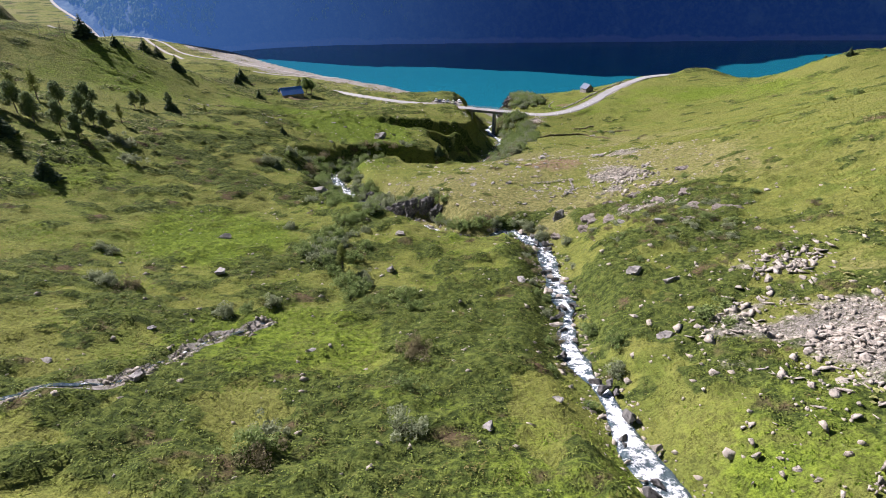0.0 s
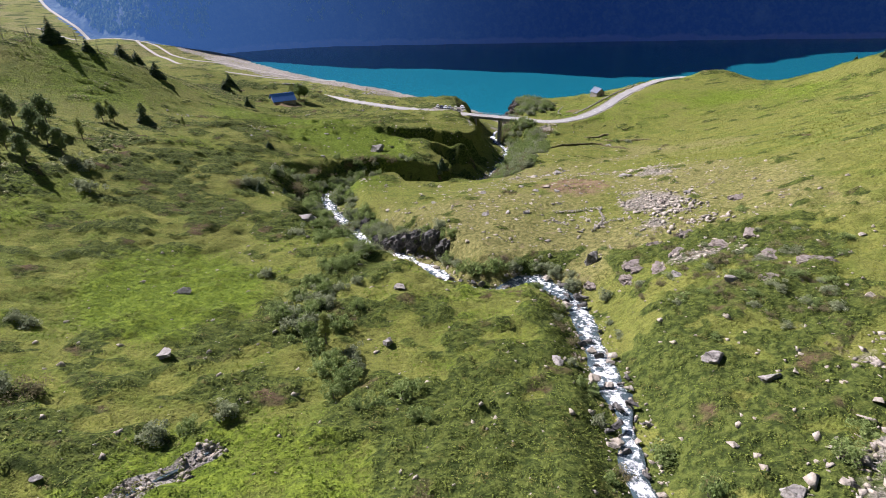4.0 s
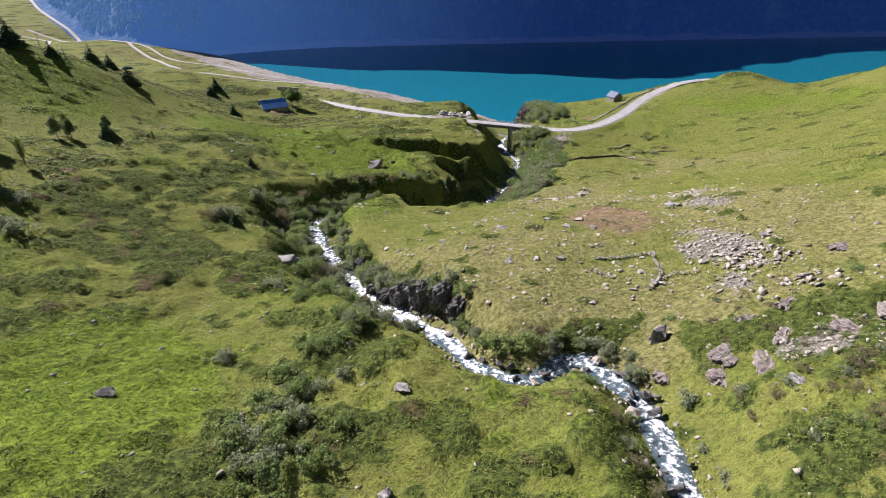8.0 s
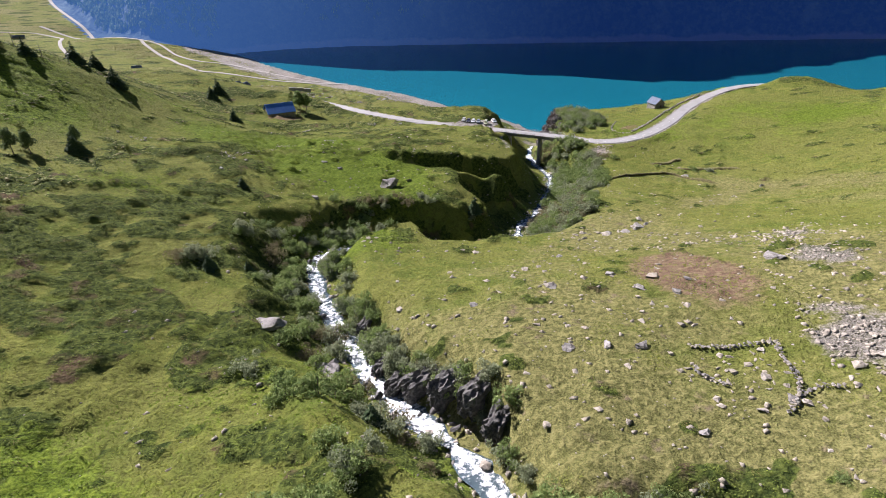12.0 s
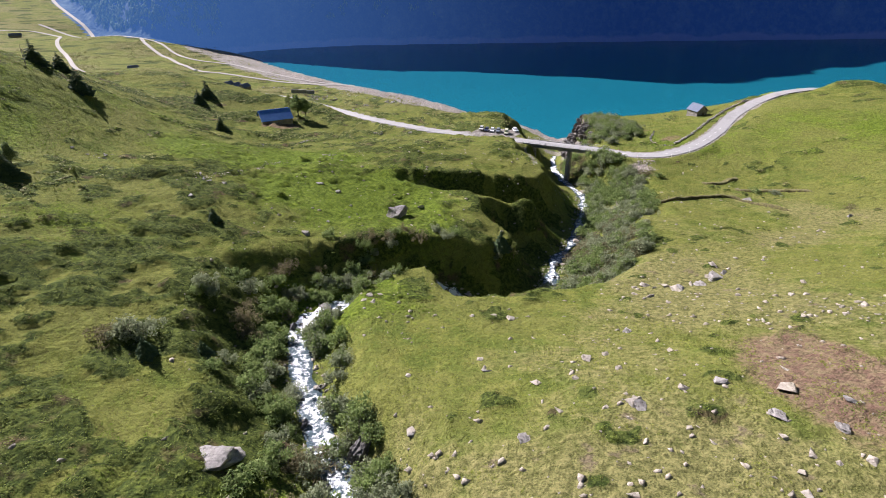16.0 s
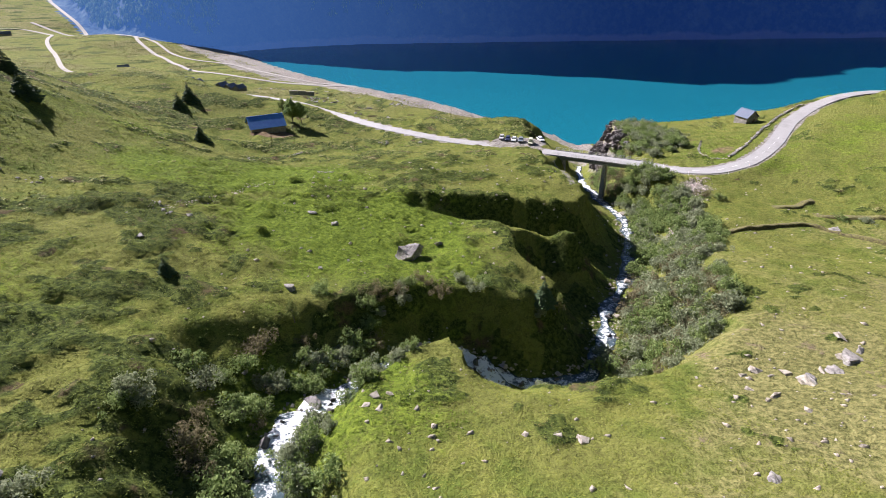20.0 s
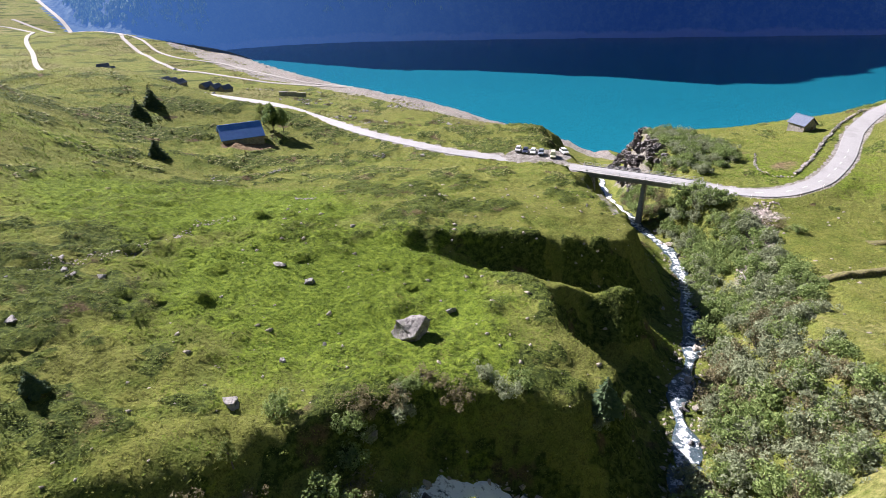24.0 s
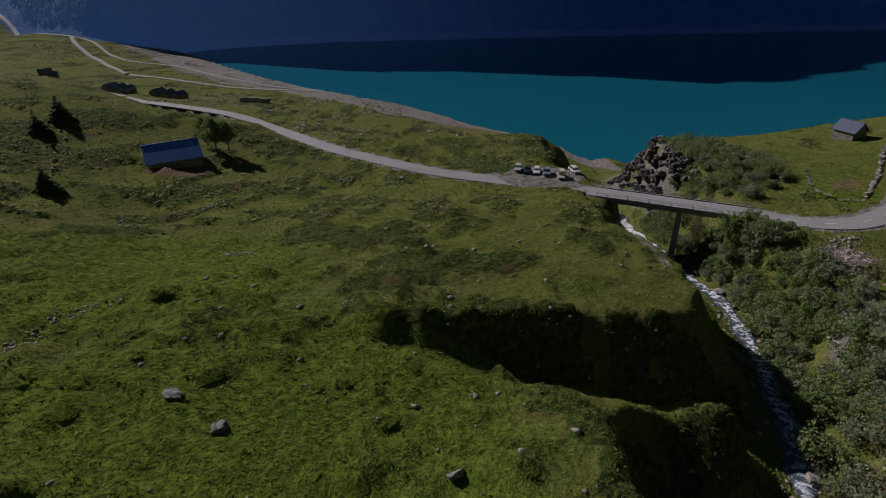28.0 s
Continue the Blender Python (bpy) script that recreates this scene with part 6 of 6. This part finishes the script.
# rough scrub and stones of the far pasture
gx, gy = cover.uniform(-520, 20, 26000), cover.uniform(430, 870, 26000)
gd, gside, _ = along(SHORE, gx, gy)
gr = along(ROAD_WEST, gx, gy)[0]
gm, gms, _ = along(FOOT, gx, gy)
dense = fbm(gx, gy, 30, 3) + 0.35 * fbm(gx, gy, 6, 2)
spots = (gd * gside > 26) & (gr > 6) & (gm * gms > 12) & (dense > 0.02)
px, py = gx[spots], gy[spots]
pz = surface(px, py)
grow("pasture_scrub", np.ones(len(px), bool), dome_shape(21, 8, 0.42), 0.5, 1.4, SCRUB, "rough olive scrub scattered over the far pasture", "shrubs", 0.7)
stony = (gd * gside > 3) & (gd * gside < 60) & (gr > 6) & (gm * gms > 5) & (fbm(gx + 99, gy, 24, 3) > 0.08)
scatter("shore_stones", stone_shape(23), np.stack([gx[stony], gy[stony], surface(gx[stony], gy[stony]) + 0.15], 1), 0.5 + 1.8 * cover.rand(int(stony.sum())) ** 3, cover.uniform(0, 6.28, int(stony.sum())), ROCK, "grey stones strewn along the lake shore", "stones")

# woods on the mountain over the lake
fx, fy = cover.uniform(-700, 700, 9000), cover.uniform(830, 1100, 9000)
fm, fs, _ = along(FOOT, fx, fy)
fm = -fm * fs
clump = fbm(fx, fy, 70, 4)
keep = (fm > 8) & (fm < 85) & (clump > 0.1 - 0.3 * (fx < -330)) & (fx < -60)
fp = np.stack([fx[keep], fy[keep], surface(fx[keep], fy[keep])], 1)
cone = dome_shape(6, 30, 0.3)
cone = ([(x * (1.05 - 0.45 * z), y * (1.05 - 0.45 * z), z * 2.2) for x, y, z in cone[0]], cone[1])
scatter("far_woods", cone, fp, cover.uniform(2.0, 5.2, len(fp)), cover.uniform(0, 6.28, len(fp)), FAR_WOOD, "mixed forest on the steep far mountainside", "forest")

# denser wood where the valley bends away
vx, vy = cover.uniform(-900, -330, 9000), cover.uniform(860, 1400, 9000)
vm, vs, _ = along(FOOT, vx, vy)
vm = -vm * vs
keep = (vm > 4) & (vm < 100) & (fbm(vx + 40, vy, 25, 3) > -0.22)
vp = np.stack([vx[keep], vy[keep], surface(vx[keep], vy[keep])], 1)
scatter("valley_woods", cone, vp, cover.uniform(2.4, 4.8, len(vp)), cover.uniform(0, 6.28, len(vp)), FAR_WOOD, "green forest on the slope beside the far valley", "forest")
